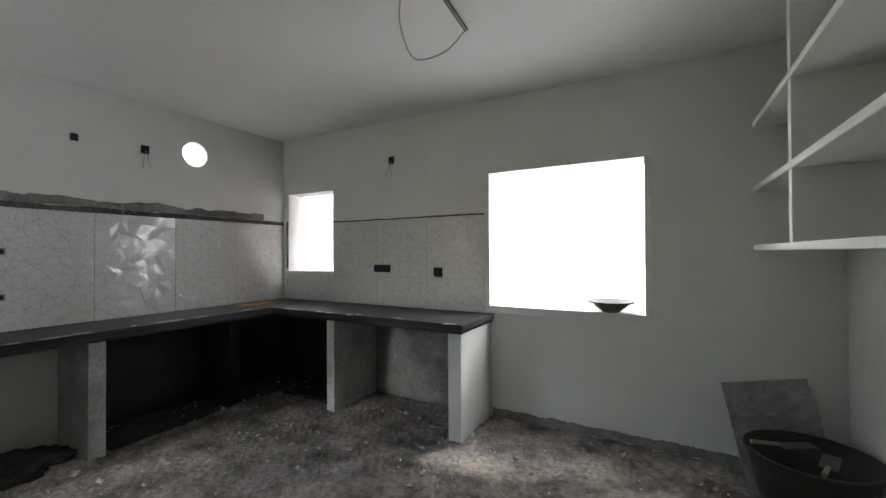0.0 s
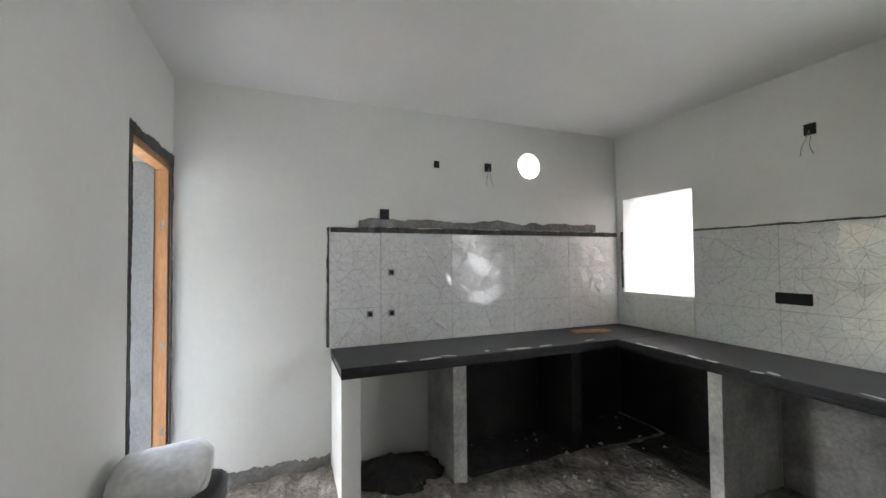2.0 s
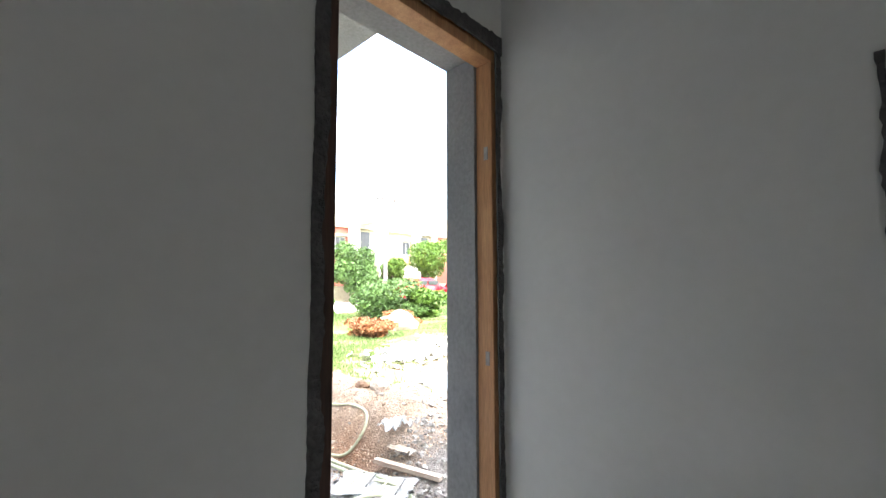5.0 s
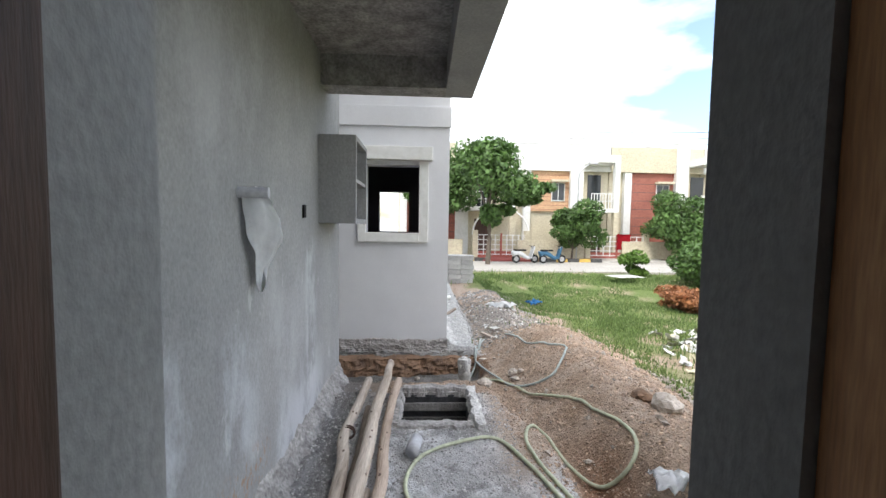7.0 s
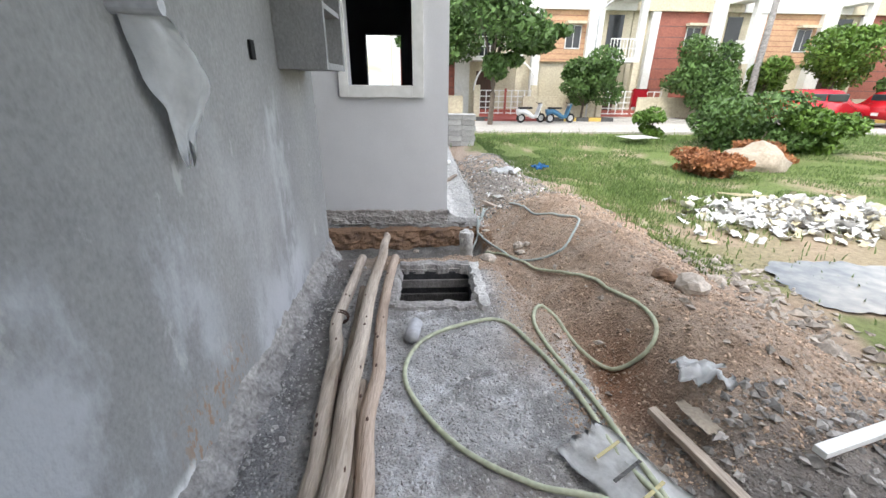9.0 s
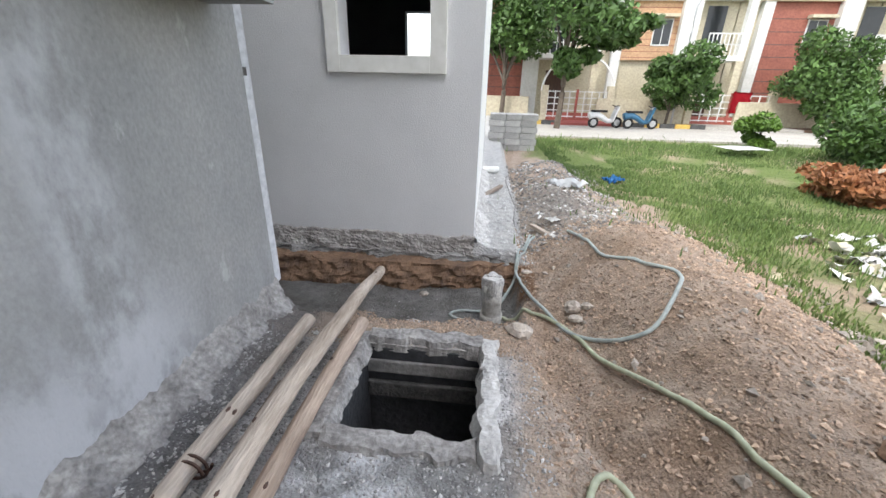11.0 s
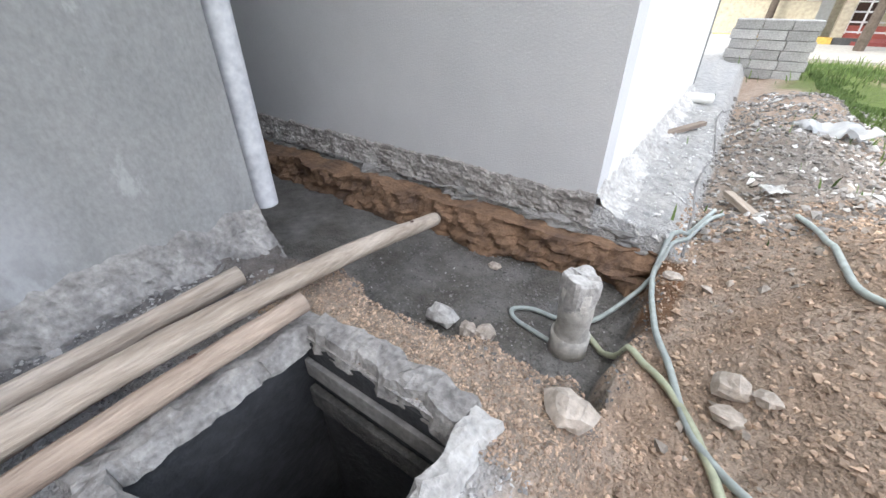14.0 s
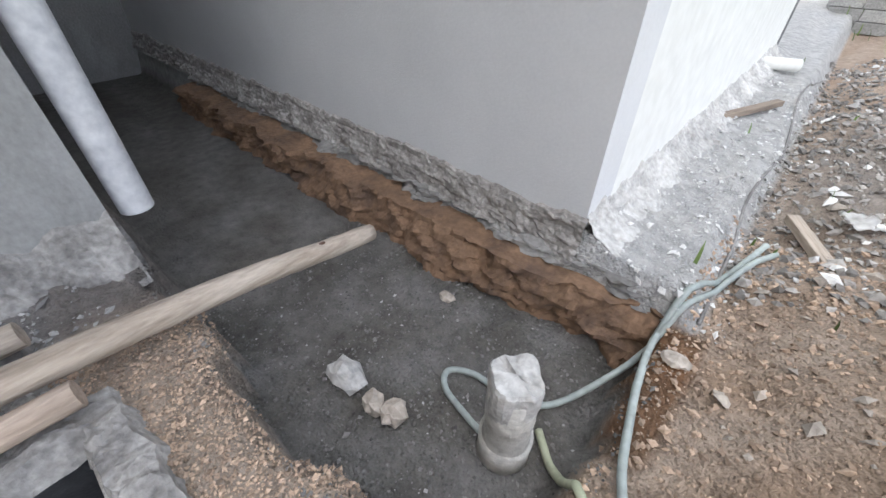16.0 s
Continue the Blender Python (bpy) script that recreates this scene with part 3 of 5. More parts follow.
# windows: white lined openings
for nm, w_, lab in (("window_1", W1, "small unglazed window opening with white reveals"), ("window_2", W2, "large unglazed window opening with white painted surround")):
    win = thing(nm, lab, "window", kind="structure")
    if nm == "window_2":
        part("surround", bbox(w_[0] - 0.004, w_[0] + 0.05, BY - 0.225, BY + 0.006, w_[2] + 0.05, w_[3] - 0.05, 0.004), M_HWHITE, win)
        part("surround", bbox(w_[1] - 0.05, w_[1] + 0.004, BY - 0.225, BY + 0.006, w_[2] + 0.05, w_[3] - 0.05, 0.004), M_HWHITE, win)
        part("lintel", bbox(w_[0] - 0.004, w_[1] + 0.004, BY - 0.225, BY + 0.006, w_[3] - 0.05, w_[3] + 0.004, 0.004), M_HWHITE, win)
    part("window_sill", bbox(w_[0] - 0.004, w_[1] + 0.004, BY - 0.225, BY + 0.008, w_[2] - 0.01, w_[2] + (0.05 if nm == "window_2" else 0.02), 0.004), M_HWHITE, win)

# ---- kitchen platform ----
PZ = 0.80
PB = PZ + 0.018
top = thing("kitchen_worktop", "L-shaped black granite worktop, dusty and unfinished", "worktop")
part("slab", bbox(3.25, AX - 0.002, BY + 0.002, -0.04, PZ + 0.045, PZ + 0.09, 0.006), M_BLACK, top)
part("slab", bbox(1.16, 3.25, BY + 0.002, -2.20, PZ + 0.045, PZ + 0.09, 0.006), M_BLACK, top)
part("nosing", bbox(3.262, 3.30, -2.19, -0.042, PB, PZ + 0.044, 0.004), M_BLACK, top)
part("nosing", bbox(1.17, 3.262, -2.25, -2.212, PB, PZ + 0.044, 0.004), M_BLACK, top)
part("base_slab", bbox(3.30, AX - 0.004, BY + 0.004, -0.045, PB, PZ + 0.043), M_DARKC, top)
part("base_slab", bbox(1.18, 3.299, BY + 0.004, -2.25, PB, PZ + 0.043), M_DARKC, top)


def pier(x0, x1, y0, y1, mat, label):
    bm = bbox(x0, x1, y0, y1, 0.0, PB - 0.001, 0.006)
    ob = tagged(part("platform_pier", bm, mat), label, "pier", "piers under the worktop")
    return ob


pier(3.30, AX - 0.005, -0.165, -0.045, M_PAINT, "white plastered pier carrying the worktop's end")
pier(3.32, AX - 0.005, -0.90, -0.80, M_PIER, "smeared white plastered pier under the black worktop")
# this pier is coloured near black for the shade around it
pier(3.38, AX - 0.005, -1.95, -1.85, M_DARKC, "grey plastered pier, its colour darkened for the shade under the worktop")
pier(2.46, 2.55, BY + 0.005, -2.24, M_PIER, "grey plastered pier under the black worktop")
pier(1.19, 1.30, BY + 0.005, -2.24, M_PAINT, "white plastered pier at the worktop's free end")
# the darkest panels carry the shade under the worktop in their colour
under = thing("bare_wall", "bare cement under the worktop, darkened in colour for the shade there", "wall", kind="structure")
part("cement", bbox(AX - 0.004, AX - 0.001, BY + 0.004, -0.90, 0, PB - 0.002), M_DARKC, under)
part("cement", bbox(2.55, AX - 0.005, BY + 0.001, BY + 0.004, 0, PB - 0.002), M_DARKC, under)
part("cement", bbox(1.30, 2.46, BY + 0.001, BY + 0.004, 0, PB - 0.002), M_DUST, under)
part("sand", rock((0.26, 0.34, 0.13), 44, sub=3), M_SANDSHADE, under, "dark sand heap").location = (3.62, -0.48, 0.0)
# added dark sheets imitate the shade on the floor below the worktop
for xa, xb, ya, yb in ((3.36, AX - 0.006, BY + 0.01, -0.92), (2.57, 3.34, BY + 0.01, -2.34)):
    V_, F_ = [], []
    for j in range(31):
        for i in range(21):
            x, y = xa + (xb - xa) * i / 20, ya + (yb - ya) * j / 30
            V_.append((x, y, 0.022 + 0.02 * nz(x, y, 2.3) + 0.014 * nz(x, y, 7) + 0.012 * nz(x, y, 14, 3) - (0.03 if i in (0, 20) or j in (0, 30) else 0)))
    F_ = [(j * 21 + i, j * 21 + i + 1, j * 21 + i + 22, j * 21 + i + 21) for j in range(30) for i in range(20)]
    tagged(quads("sand_and_shade", V_, F_, M_SANDSHADE, True), "dark sheet imitating the shaded floor under the worktop", "sand", kind="stuff")
ply = tagged(part("plywood_scrap", bbox(-0.17, 0.17, -0.06, 0.06, 0, 0.012, 0.002), M_WOOD), "thin orange plywood scrap lying on the worktop", "board")
ply.matrix_world = pose(3.60, -2.25, PZ + 0.091, 0, 0, 75)

# dust and putty drips along the worktop's front edge
rs = random.Random(12)
for k in range(26):
    if k < 15:
        x_, y_, r_ = 3.25 + rs.uniform(0.0, 0.05), rs.uniform(-2.1, -0.06), 90
    else:
        x_, y_, r_ = rs.uniform(1.25, 3.2), -2.20 - rs.uniform(0.0, 0.05), 0
    sm = tagged(part("putty_smear", rock((rs.uniform(0.015, 0.07), rs.uniform(0.006, 0.018), 0.003), 60 + k), M_HWHITE), "thin white putty smear dried on the worktop", "putty smear", "putty smears on the worktop")
    sm.matrix_world = pose(x_ + 0.02 * (r_ == 90), y_, PZ + 0.0915, 0, 0, r_ + rs.uniform(-25, 25))

# wall tiles, each its own piece
tileset = thing("backsplash", "glossy white tiles with crackle relief above the worktop", "wall tiles", kind="structure")


def facet_tile(axis, a, b, z, t, c, seed):
    """One tile whose face is broken into sloping triangular facets."""
    g = random.Random(seed)
    na, nz_ = max(1, round((b - a) / 0.072)), max(1, round((t - z) / 0.072))
    bm = bmesh.new()
    at = (lambda u, v, d: (c - d, u, v)) if axis == "x" else (lambda u, v, d: (u, c + d, v))
    rows = []
    for j in range(nz_ + 1):
        row = []
        for i in range(na + 1):
            rim_ = i in (0, na) or j in (0, nz_)
            u = a + (b - a) * (i + (0 if i in (0, na) else g.uniform(-0.46, 0.46))) / na
            v = z + (t - z) * (j + (0 if j in (0, nz_) else g.uniform(-0.46, 0.46))) / nz_
            row.append(bm.verts.new(at(u, v, 0.0105 + (0 if rim_ else g.uniform(-0.003, 0.0035)))))
        rows.append(row)
    for j in range(nz_):
        for i in range(na):
            p, q, r, w = rows[j][i], rows[j][i + 1], rows[j + 1][i + 1], rows[j + 1][i]
            for f in ([(p, q, r), (p, r, w)] if g.random() < 0.5 else [(p, q, w), (q, r, w)]):
                bm.faces.new(f)
    rim_ = rows[0] + [r[-1] for r in rows[1:]] + rows[-1][-2::-1] + [r[0] for r in rows[-2:0:-1]]
    back_ = [bm.verts.new((c - 0.001, v.co.y, v.co.z) if axis == "x" else (v.co.x, c + 0.001, v.co.z)) for v in rim_]
    for i in range(len(rim_)):
        k = (i + 1) % len(rim_)
        bm.faces.new((rim_[i], back_[i], back_[k], rim_[k]))
    bmesh.ops.recalc_face_normals(bm, faces=bm.faces)
    return bm


def tile_run(axis, a0, a1, z0, z1, c):
    tw, th, g = 0.6, 0.287, 0.0008
    a = a0
    while a < a1 - 0.02:
        b = min(a + tw, a1)
        z = z0
        while z < z1 - 0.02:
            t = min(z + th, z1)
            part("tile", facet_tile(axis, a + g, b - g, z + g, t - g, c, int(a * 977) + int(z * 131)), M_TILE, tileset)
            z = t
        a = b


tile_run("x", BY + 0.013, -0.03, PZ + 0.092, 1.75, AX)
tile_run("y", 1.24, 3.045, PZ + 0.092, 1.75, BY)
tile_run("y", 3.045, 3.77, PZ + 0.092, 1.185, BY)
tile_run("y", 3.77, AX - 0.013, PZ + 0.092, 1.75, BY)
edge_m = thing("mortar_bed", "rough grey mortar smeared along the tile edges", "mortar", kind="structure")
part("strip", ragged("x", AX, BY + 0.02, -0.04, 1.752, 1.80, -0.02, 7, rag=0.25), M_MORTAR, edge_m)
part("strip", ragged("x", AX, -2.55, -0.25, 1.79, 1.885, -0.012, 8, step=0.03, rag=0.5), M_DUST, edge_m)
part("strip", ragged("x", AX, -0.035, 0.0, 0.9, 1.79, -0.008, 9, False, rag=0.8), M_MORTAR, edge_m)
part("strip", ragged("y", BY, 1.24, 3.04, 1.752, 1.78, 0.008, 10, rag=0.8), M_MORTAR, edge_m)
part("strip", ragged("y", BY, 3.766, 3.80, 1.25, 1.80, 0.014, 11, False, rag=0.6), M_MORTAR, edge_m)


def socket(axis, c, a, z, w, h, label, wires=True, rim=False):
    ob = thing("socket_recess", label, "socket box")
    sgn = -1 if axis == "x" else 1
    d0, d1 = (c - 0.016, c + 0.0) if axis == "x" else (c, c + 0.016)
    mk_ = lambda u0, u1, v0, v1, e0, e1, be=0: bbox(e0, e1, u0, u1, v0, v1, be) if axis == "x" else bbox(u0, u1, e0, e1, v0, v1, be)
    # flat plate with no recess; its colour imitates the dark hollow
    part("back", mk_(a - w / 2, a + w / 2, z - h / 2, z + h / 2, d0 + 0.002, d1 - 0.001), M_HOLLOW, ob)
    if rim:
        for u0, u1, v0, v1 in ((a - w / 2 - 0.008, a - w / 2, z - h / 2, z + h / 2), (a + w / 2, a + w / 2 + 0.008, z - h / 2, z + h / 2), (a - w / 2 - 0.008, a + w / 2 + 0.008, z + h / 2, z + h / 2 + 0.008), (a - w / 2 - 0.008, a + w / 2 + 0.008, z - h / 2 - 0.008, z - h / 2)):
            part("rim", mk_(u0, u1, v0, v1, d0 - 0.003, d1 - 0.001), M_DUST, ob)
    if wires:
        for k in (-1, 1):
            o = c + sgn * 0.02
            pts = [(0, z - 0.01), (0.012 * k, z - 0.06), (0.02 * k + 0.01, z - 0.11), (0.035 * k, z - 0.17)]
            P3 = [((o + sgn * 0.01 * i, a + p[0], p[1]) if axis == "x" else (a + p[0], o + sgn * 0.01 * i, p[1])) for i, p in enumerate(pts)]
            part("wire", tube(spline(P3, 4), 0.0022, 5), M_DUST, ob, "thin dangling wire")
    return ob


socket("x", AX, -0.89, 2.33, 0.045, 0.055, "dark conduit hole with a short wire stub", False)
socket("x", AX, -1.37, 2.34, 0.06, 0.07, "open switch box with two dangling wires")
socket("x", AX, -0.45, 1.90, 0.07, 0.08, "open black conduit box above the tiles", False)
for a_, z_ in ((-0.50, 1.445), (-0.50, 1.13), (-0.33, 1.13)):
    socket("x", AX - 0.012, a_, z_, 0.028, 0.03, "small tap point framed in white on the tiles", False, True)
socket("y", BY + 0.012, 2.36, 1.265, 0.20, 0.075, "wide open switch box cut into the tiles", False)
socket("y", BY + 0.012, 1.71, 1.24, 0.085, 0.085, "square open switch box cut into the tiles", False)
socket("y", BY, 2.25, 2.35, 0.06, 0.07, "open box with dangling loops of wire")
skirt = thing("wall_foot", "bare mortar left at the foot of the walls", "mortar", kind="structure")
part("strip", ragged("x", AX, -0.04, 0.95, 0.0, 0.17, -0.006, 21, rag=0.55), M_DUST, skirt)
part("strip", ragged("y", BY, DX, 1.18, 0.0, 0.10, 0.006, 22, rag=0.5), M_DUST, skirt)
part("strip", ragged("y", CY, 2.3, 3.11, 0.0, 0.16, -0.006, 23, rag=0.5), M_DUST, skirt)

# ceiling hook and cable
cable = thing("ceiling_cable", "loose grey cable looping from a ceiling conduit", "cable")
part("conduit", tube([(0.84, -1.25, CH - 0.012), (0.87, -1.69, CH - 0.03)], 0.013, 8), M_STEEL, cable)
part("wire", tube(spline([(0.87, -1.69, CH - 0.03), (1.10, -1.84, CH - 0.04), (1.30, -1.80, CH - 0.05), (1.20, -1.50, CH - 0.02), (1.05, -1.28, CH - 0.002)], 6), 0.004, 6), M_DUST, cable)

# shelves of the west wall
shelf_u = thing("wall_shelves", "white plastered masonry shelves built along the wall", "shelves", kind="structure")
for z_ in (1.425, 1.80, 2.22):
    part("shelf", bbox(DX + 0.002, -0.64, BY + 0.003, -0.3, z_, z_ + 0.035, 0.004), M_PAINT, shelf_u)
part("upright", bbox(DX + 0.002, -0.645, -2.02, -1.97, 1.4605, CH - 0.003), M_PAINT, shelf_u)


def bowl(r0, r1, h, t=0.012, sides=28):
    bm = bmesh.new()
    prof = [(0.001, 0), (r0, 0), (r0 * 0.5 + r1 * 0.5, h * 0.42), (r1, h), (r1 + 0.012, h), (r1 + 0.012, h - 0.012), (r1 - t, h - 0.002), (r0 * 0.5 + r1 * 0.5 - t, h * 0.42 + t), (r0 - t, t), (0.001, t)]
    rings = [[bm.verts.new((r * math.cos(2 * math.pi * k / sides), r * math.sin(2 * math.pi * k / sides), z)) for k in range(sides)] for r, z in prof]
    for a, b in zip(rings, rings[1:]):
        for k in range(sides):
            bm.faces.new((a[k], a[(k + 1) % sides], b[(k + 1) % sides], b[k]))
    bmesh.ops.recalc_face_normals(bm, faces=bm.faces)
    return bm


pan = tagged(part("mortar_pan", bowl(0.06, 0.155, 0.085), M_STEEL, smooth=True), "round black steel mortar pan on the window sill", "pan")
pan.location = (0.23, BY - 0.06, W2[2] + 0.0505)
tub = thing("rubber_tub", "black rubber tub standing on the debris-strewn floor", "tub", at=(-0.785, -2.33, 0.012))
part("body", bowl(0.19, 0.27, 0.36), M_RUBBER, tub, smooth=True)
board = tagged(part("grey_board", bbox(-0.22, 0.22, -0.012, 0.012, 0, 0.62, 0.004), M_DUST), "dusty grey board leaning in the corner", "board")
board.matrix_world = pose(-0.78, BY + 0.2, 0.012, 13, 10, 6)
for k, (x_, y_, r_) in enumerate(((-0.70, -2.36, 30), (-0.82, -2.2, 70))):
    tr = thing("trowel", "steel trowel with a wooden handle lying across the tub", "trowel", "trowels", at=(x_, y_, 0.376))
    tr.rotation_euler = (0, 0, radians(r_))
    part("blade", bbox(-0.14, 0.05, -0.035, 0.035, 0, 0.004, 0.001), M_STEEL, tr)
    part("handle", tube([(0.05, 0, 0.012), (0.2, 0, 0.03)], 0.011, 8), M_POLEG, tr)


def sack(w, d, h, seed):
    bm = bmesh.new()
    bmesh.ops.create_cube(bm, size=1)
    bmesh.ops.subdivide_edges(bm, edges=bm.edges, cuts=9, use_grid_fill=True)
    for v in bm.verts:
        x, y, z = v.co.x * 2, v.co.y * 2, v.co.z * 2
        k = (1 - 0.18 * abs(x) ** 4) * (1 - 0.10 * abs(y) ** 4)
        zz = z * (1 - 0.55 * abs(x) ** 5 - 0.45 * abs(y) ** 5)
        n = noise.noise(Vector((x * 1.4 + seed, y * 1.4, z * 1.2)))
        n2 = noise.noise(Vector((x * 4 + seed, y * 4, z * 3)))
        v.co = Vector((x * w / 2 * (1 - 0.06 * z * z) * (0.97 + 0.05 * n), y * d / 2 * k * (0.97 + 0.06 * n), (zz + 0.22 * n + 0.10 * n2) * h / 2))
    return bm


def letters(txt, size, material, parent, m, name="letter"):
    x = 0.0
    for ch in txt:
        if ch == " ":
            x += size * 0.35
            continue
        cu = bpy.data.curves.new(name, "FONT")
        cu.body, cu.size, cu.extrude = ch, size, 0.0006
        tmp = bpy.data.objects.new("tmp", cu)
        me = bpy.data.meshes.new_from_object(tmp)
        bpy.data.objects.remove(tmp)
        me.materials.append(material)
        ob = new(name, me)
        ob.parent = parent
        ob.matrix_local = m @ Matrix.Translation((x, 0, 0))
        x += max(v.co.x for v in me.vertices) + size * 0.06


SACKS = [(2.62, 0.735, 0.10, 4, 1), (2.60, 0.72, 0.255, -3, 1), (2.63, 0.745, 0.41, 2, 1), (2.58, 0.72, 0.545, -6, 1), (2.80, 0.74, 0.645, 3, 0)]
for k, (x_, y_, z_, r_, dark_) in enumerate(SACKS):
    sk = thing("putty_sack", "black and white printed putty sack lying in a stack" if dark_ else "white woven putty sack slumped in the stack", "sack", "stack of putty sacks", at=(x_, y_, z_))
    sk.rotation_euler = (0, 0, radians(r_))
    w_ = 0.74 if k < 4 else 0.42
    part("body", sack(w_, 0.44 if k < 4 else 0.40, 0.19, k * 5.1), M_BAG, sk, smooth=True)
    if dark_:
        bm = sack(w_ * 0.97, 0.455, 0.196, k * 5.1)
        part("print_band", bm, M_BAGD, sk, "glossy black printed panel", smooth=True)
        txt = {0: "WALL PUTTY", 1: "CARE PUTTY", 2: "PUTTY", 3: "TEXTURES"}[k]
        letters(txt, 0.075, M_PRINT, sk, pose(-0.26, -0.238, -0.025, 90, 0, 0))
scrap = tagged(part("plaster_scrap", rock((0.07, 0.05, 0.015), 4), M_HWHITE), "white flake of plaster on the floor", "rubble")
scrap.location = (3.05, 0.18, 0.045)

# floor rubble
rr = random.Random(5)


def pebbles(name, n, place, smin, smax, material, label, category, sink=0.3):
    V, F = [], []
    base = [(1, 0, 0), (-1, 0, 0), (0, 1, 0), (0, -1, 0), (0, 0, 1), (0, 0, -1)]
    tri = [(0, 2, 4), (2, 1, 4), (1, 3, 4), (3, 0, 4), (2, 0, 5), (1, 2, 5), (3, 1, 5), (0, 3, 5)]
    for _ in range(n):
        x, y, z = place()
        s_ = smin * (smax / smin) ** (rr.random() ** 2.2)
        e = Euler((rr.uniform(-0.6, 0.6), rr.uniform(-0.6, 0.6), rr.uniform(0, 6.28))).to_matrix()
        i0 = len(V)
        ax = (rr.uniform(0.7, 1.3), rr.uniform(0.5, 1.0), rr.uniform(0.35, 0.75))
        for b in base:
            v = e @ Vector((b[0] * ax[0] * rr.uniform(0.7, 1.2), b[1] * ax[1] * rr.uniform(0.7, 1.2), b[2] * ax[2] * rr.uniform(0.7, 1.2)))
            V.append((x + v.x * s_, y + v.y * s_, z + v.z * s_ + s_ * (0.5 - sink)))
        # cut corners give more irregular stones
        F += [tuple(i0 + q for q in t) for t in tri]
    return tagged(quads(name, V, F, material), label, category, kind="stuff")


def on_floor():
    x, y = rr.uniform(-0.9, 3.8), rr.uniform(-2.7, 0.9)
    return x, y, 0.012 + 0.02 * nz(x, y, 2.3) + 0.014 * nz(x, y, 7)


pebbles("floor_rubble", 2200, on_floor, 0.005, 0.032, M_STONEG, "grey mortar crumbs scattered on the floor", "rubble")
pebbles("floor_rubble", 300, on_floor, 0.005, 0.025, M_STONER, "brick-red mortar crumbs scattered on the floor", "rubble")

# ---- outside: house wall, porch, far block ----
LX, LEND = 2.58, 4.73
structure("wall_outer", bbox(LX - 0.23, LX, CY + 0.226, LEND, -0.08, 6.2), M_PLASTER, "tall unpainted cement-plastered house wall with damp patches", "wall")
structure("wall_outer_front", bbox(LX, DOOR[0] - 0.001, CY + 0.2255, CY + 0.24, -0.3, 6.2), M_PLASTER, "unpainted cement plaster beside the doorway", "wall")
structure("upper_wall", bbox(DX - 0.2, AX + 0.22, BY - 0.22, CY + 0.224, CH + 0.151, 6.2), M_PLASTER, "unpainted upper storey of the house", "wall")
structure("wall_outer_end", bbox(-1.3, LX - 0.231, LEND - 0.23, LEND, -0.46, 6.2), M_PLASTER, "unpainted end wall of the house along the passage", "wall")
# unseen slab and end wall, added to keep light out of the passage
structure("passage_shade_slab", bbox(-1.5, 0.6, LEND + 0.001, 5.919, 2.9, 3.05), M_ROUGH, "added unseen slab that darkens the passage", "ceiling")
structure("passage_shade_end", bbox(-1.5, -1.301, LEND - 0.23, 5.919, -0.46, 2.899), M_PLASTER, "added unseen wall that closes and darkens the passage", "wall")
structure("house_roof", bbox(-1.3, LX - 0.231, CY + 0.226, LEND - 0.231, 6.0, 6.2), M_ROUGH, "flat concrete roof of the house", "roof")
foot = thing("plinth_mortar", "torn grey mortar at the foot of the house wall", "mortar", kind="structure")


def lumpy(a0, a1, place, ztop, zfoot, reach, seed, jag=0.05):
    """A crumbling mortar fillet along a wall; place(a, out, z) gives the point."""
    n, m_ = int((a1 - a0) / 0.016), 13
    V_ = []
    for j in range(m_ + 1):
        t = j / m_
        for i in range(n + 1):
            a = a0 + (a1 - a0) * i / n
            top_z = ztop + jag * (noise.noise(Vector((a * 3, seed, 0))) + 0.7 * noise.noise(Vector((a * 11, seed, 1))) + 0.4 * noise.noise(Vector((a * 31, seed, 2))))
            q = noise.noise(Vector((a * 7, t * 3, seed))) * 0.5 + noise.noise(Vector((a * 19, t * 7, seed))) * 0.4 + noise.noise(Vector((a * 45, t * 15, seed))) * 0.25
            out = -0.004 if j == 0 else 0.012 + reach * t ** 1.6 + q * 0.035 * (0.5 + t)
            V_.append(place(a, out, top_z + (zfoot - top_z) * t + q * 0.015 * (j > 0)))
    F_ = [(j * (n + 1) + i, j * (n + 1) + i + 1, (j + 1) * (n + 1) + i + 1, (j + 1) * (n + 1) + i) for j in range(m_) for i in range(n)]
    return V_, F_


V_, F_ = lumpy(CY + 0.25, LEND, lambda a, o, z: (LX + o, a, z), 0.06, -0.17, 0.13, 31.0)
quads("mortar_fillet", V_, F_, M_ROUGH).parent = foot
bmp = bmesh.new()
box(bmp, LX - 0.228, LX - 0.01, 4.3, LEND + 0.02, -0.46, -0.08)
part("footing", bmp, M_ROUGH, foot)
porch = thing("porch_slab", "raw concrete porch slab with edge beams overhead", "slab", kind="structure")
part("slab", bbox(LX, 3.84, CY + 0.2405, 4.26, 2.85, 2.97), M_ROUGH, porch)
part("edge_beam", bbox(3.60, 3.84, CY + 0.2405, 4.26, 2.60, 2.849), M_PLASTER, porch)
part("edge_beam", bbox(LX, 3.599, 4.03, 4.26, 2.60, 2.849), M_ROUGH, porch)

mbox = thing("meter_box", "open cement meter box with a shelf, fixed to the wall", "meter box")
bx = (LX + 0.001, LX + 0.30, 3.95, 4.55, 1.48, 2.19)
part("side", bbox(bx[0], bx[1], bx[2], bx[2] + 0.04, bx[4], bx[5], 0.003), M_PLASTER, mbox)
part("side", bbox(bx[0], bx[1], bx[3] - 0.04, bx[3], bx[4], bx[5], 0.003), M_PLASTER, mbox)
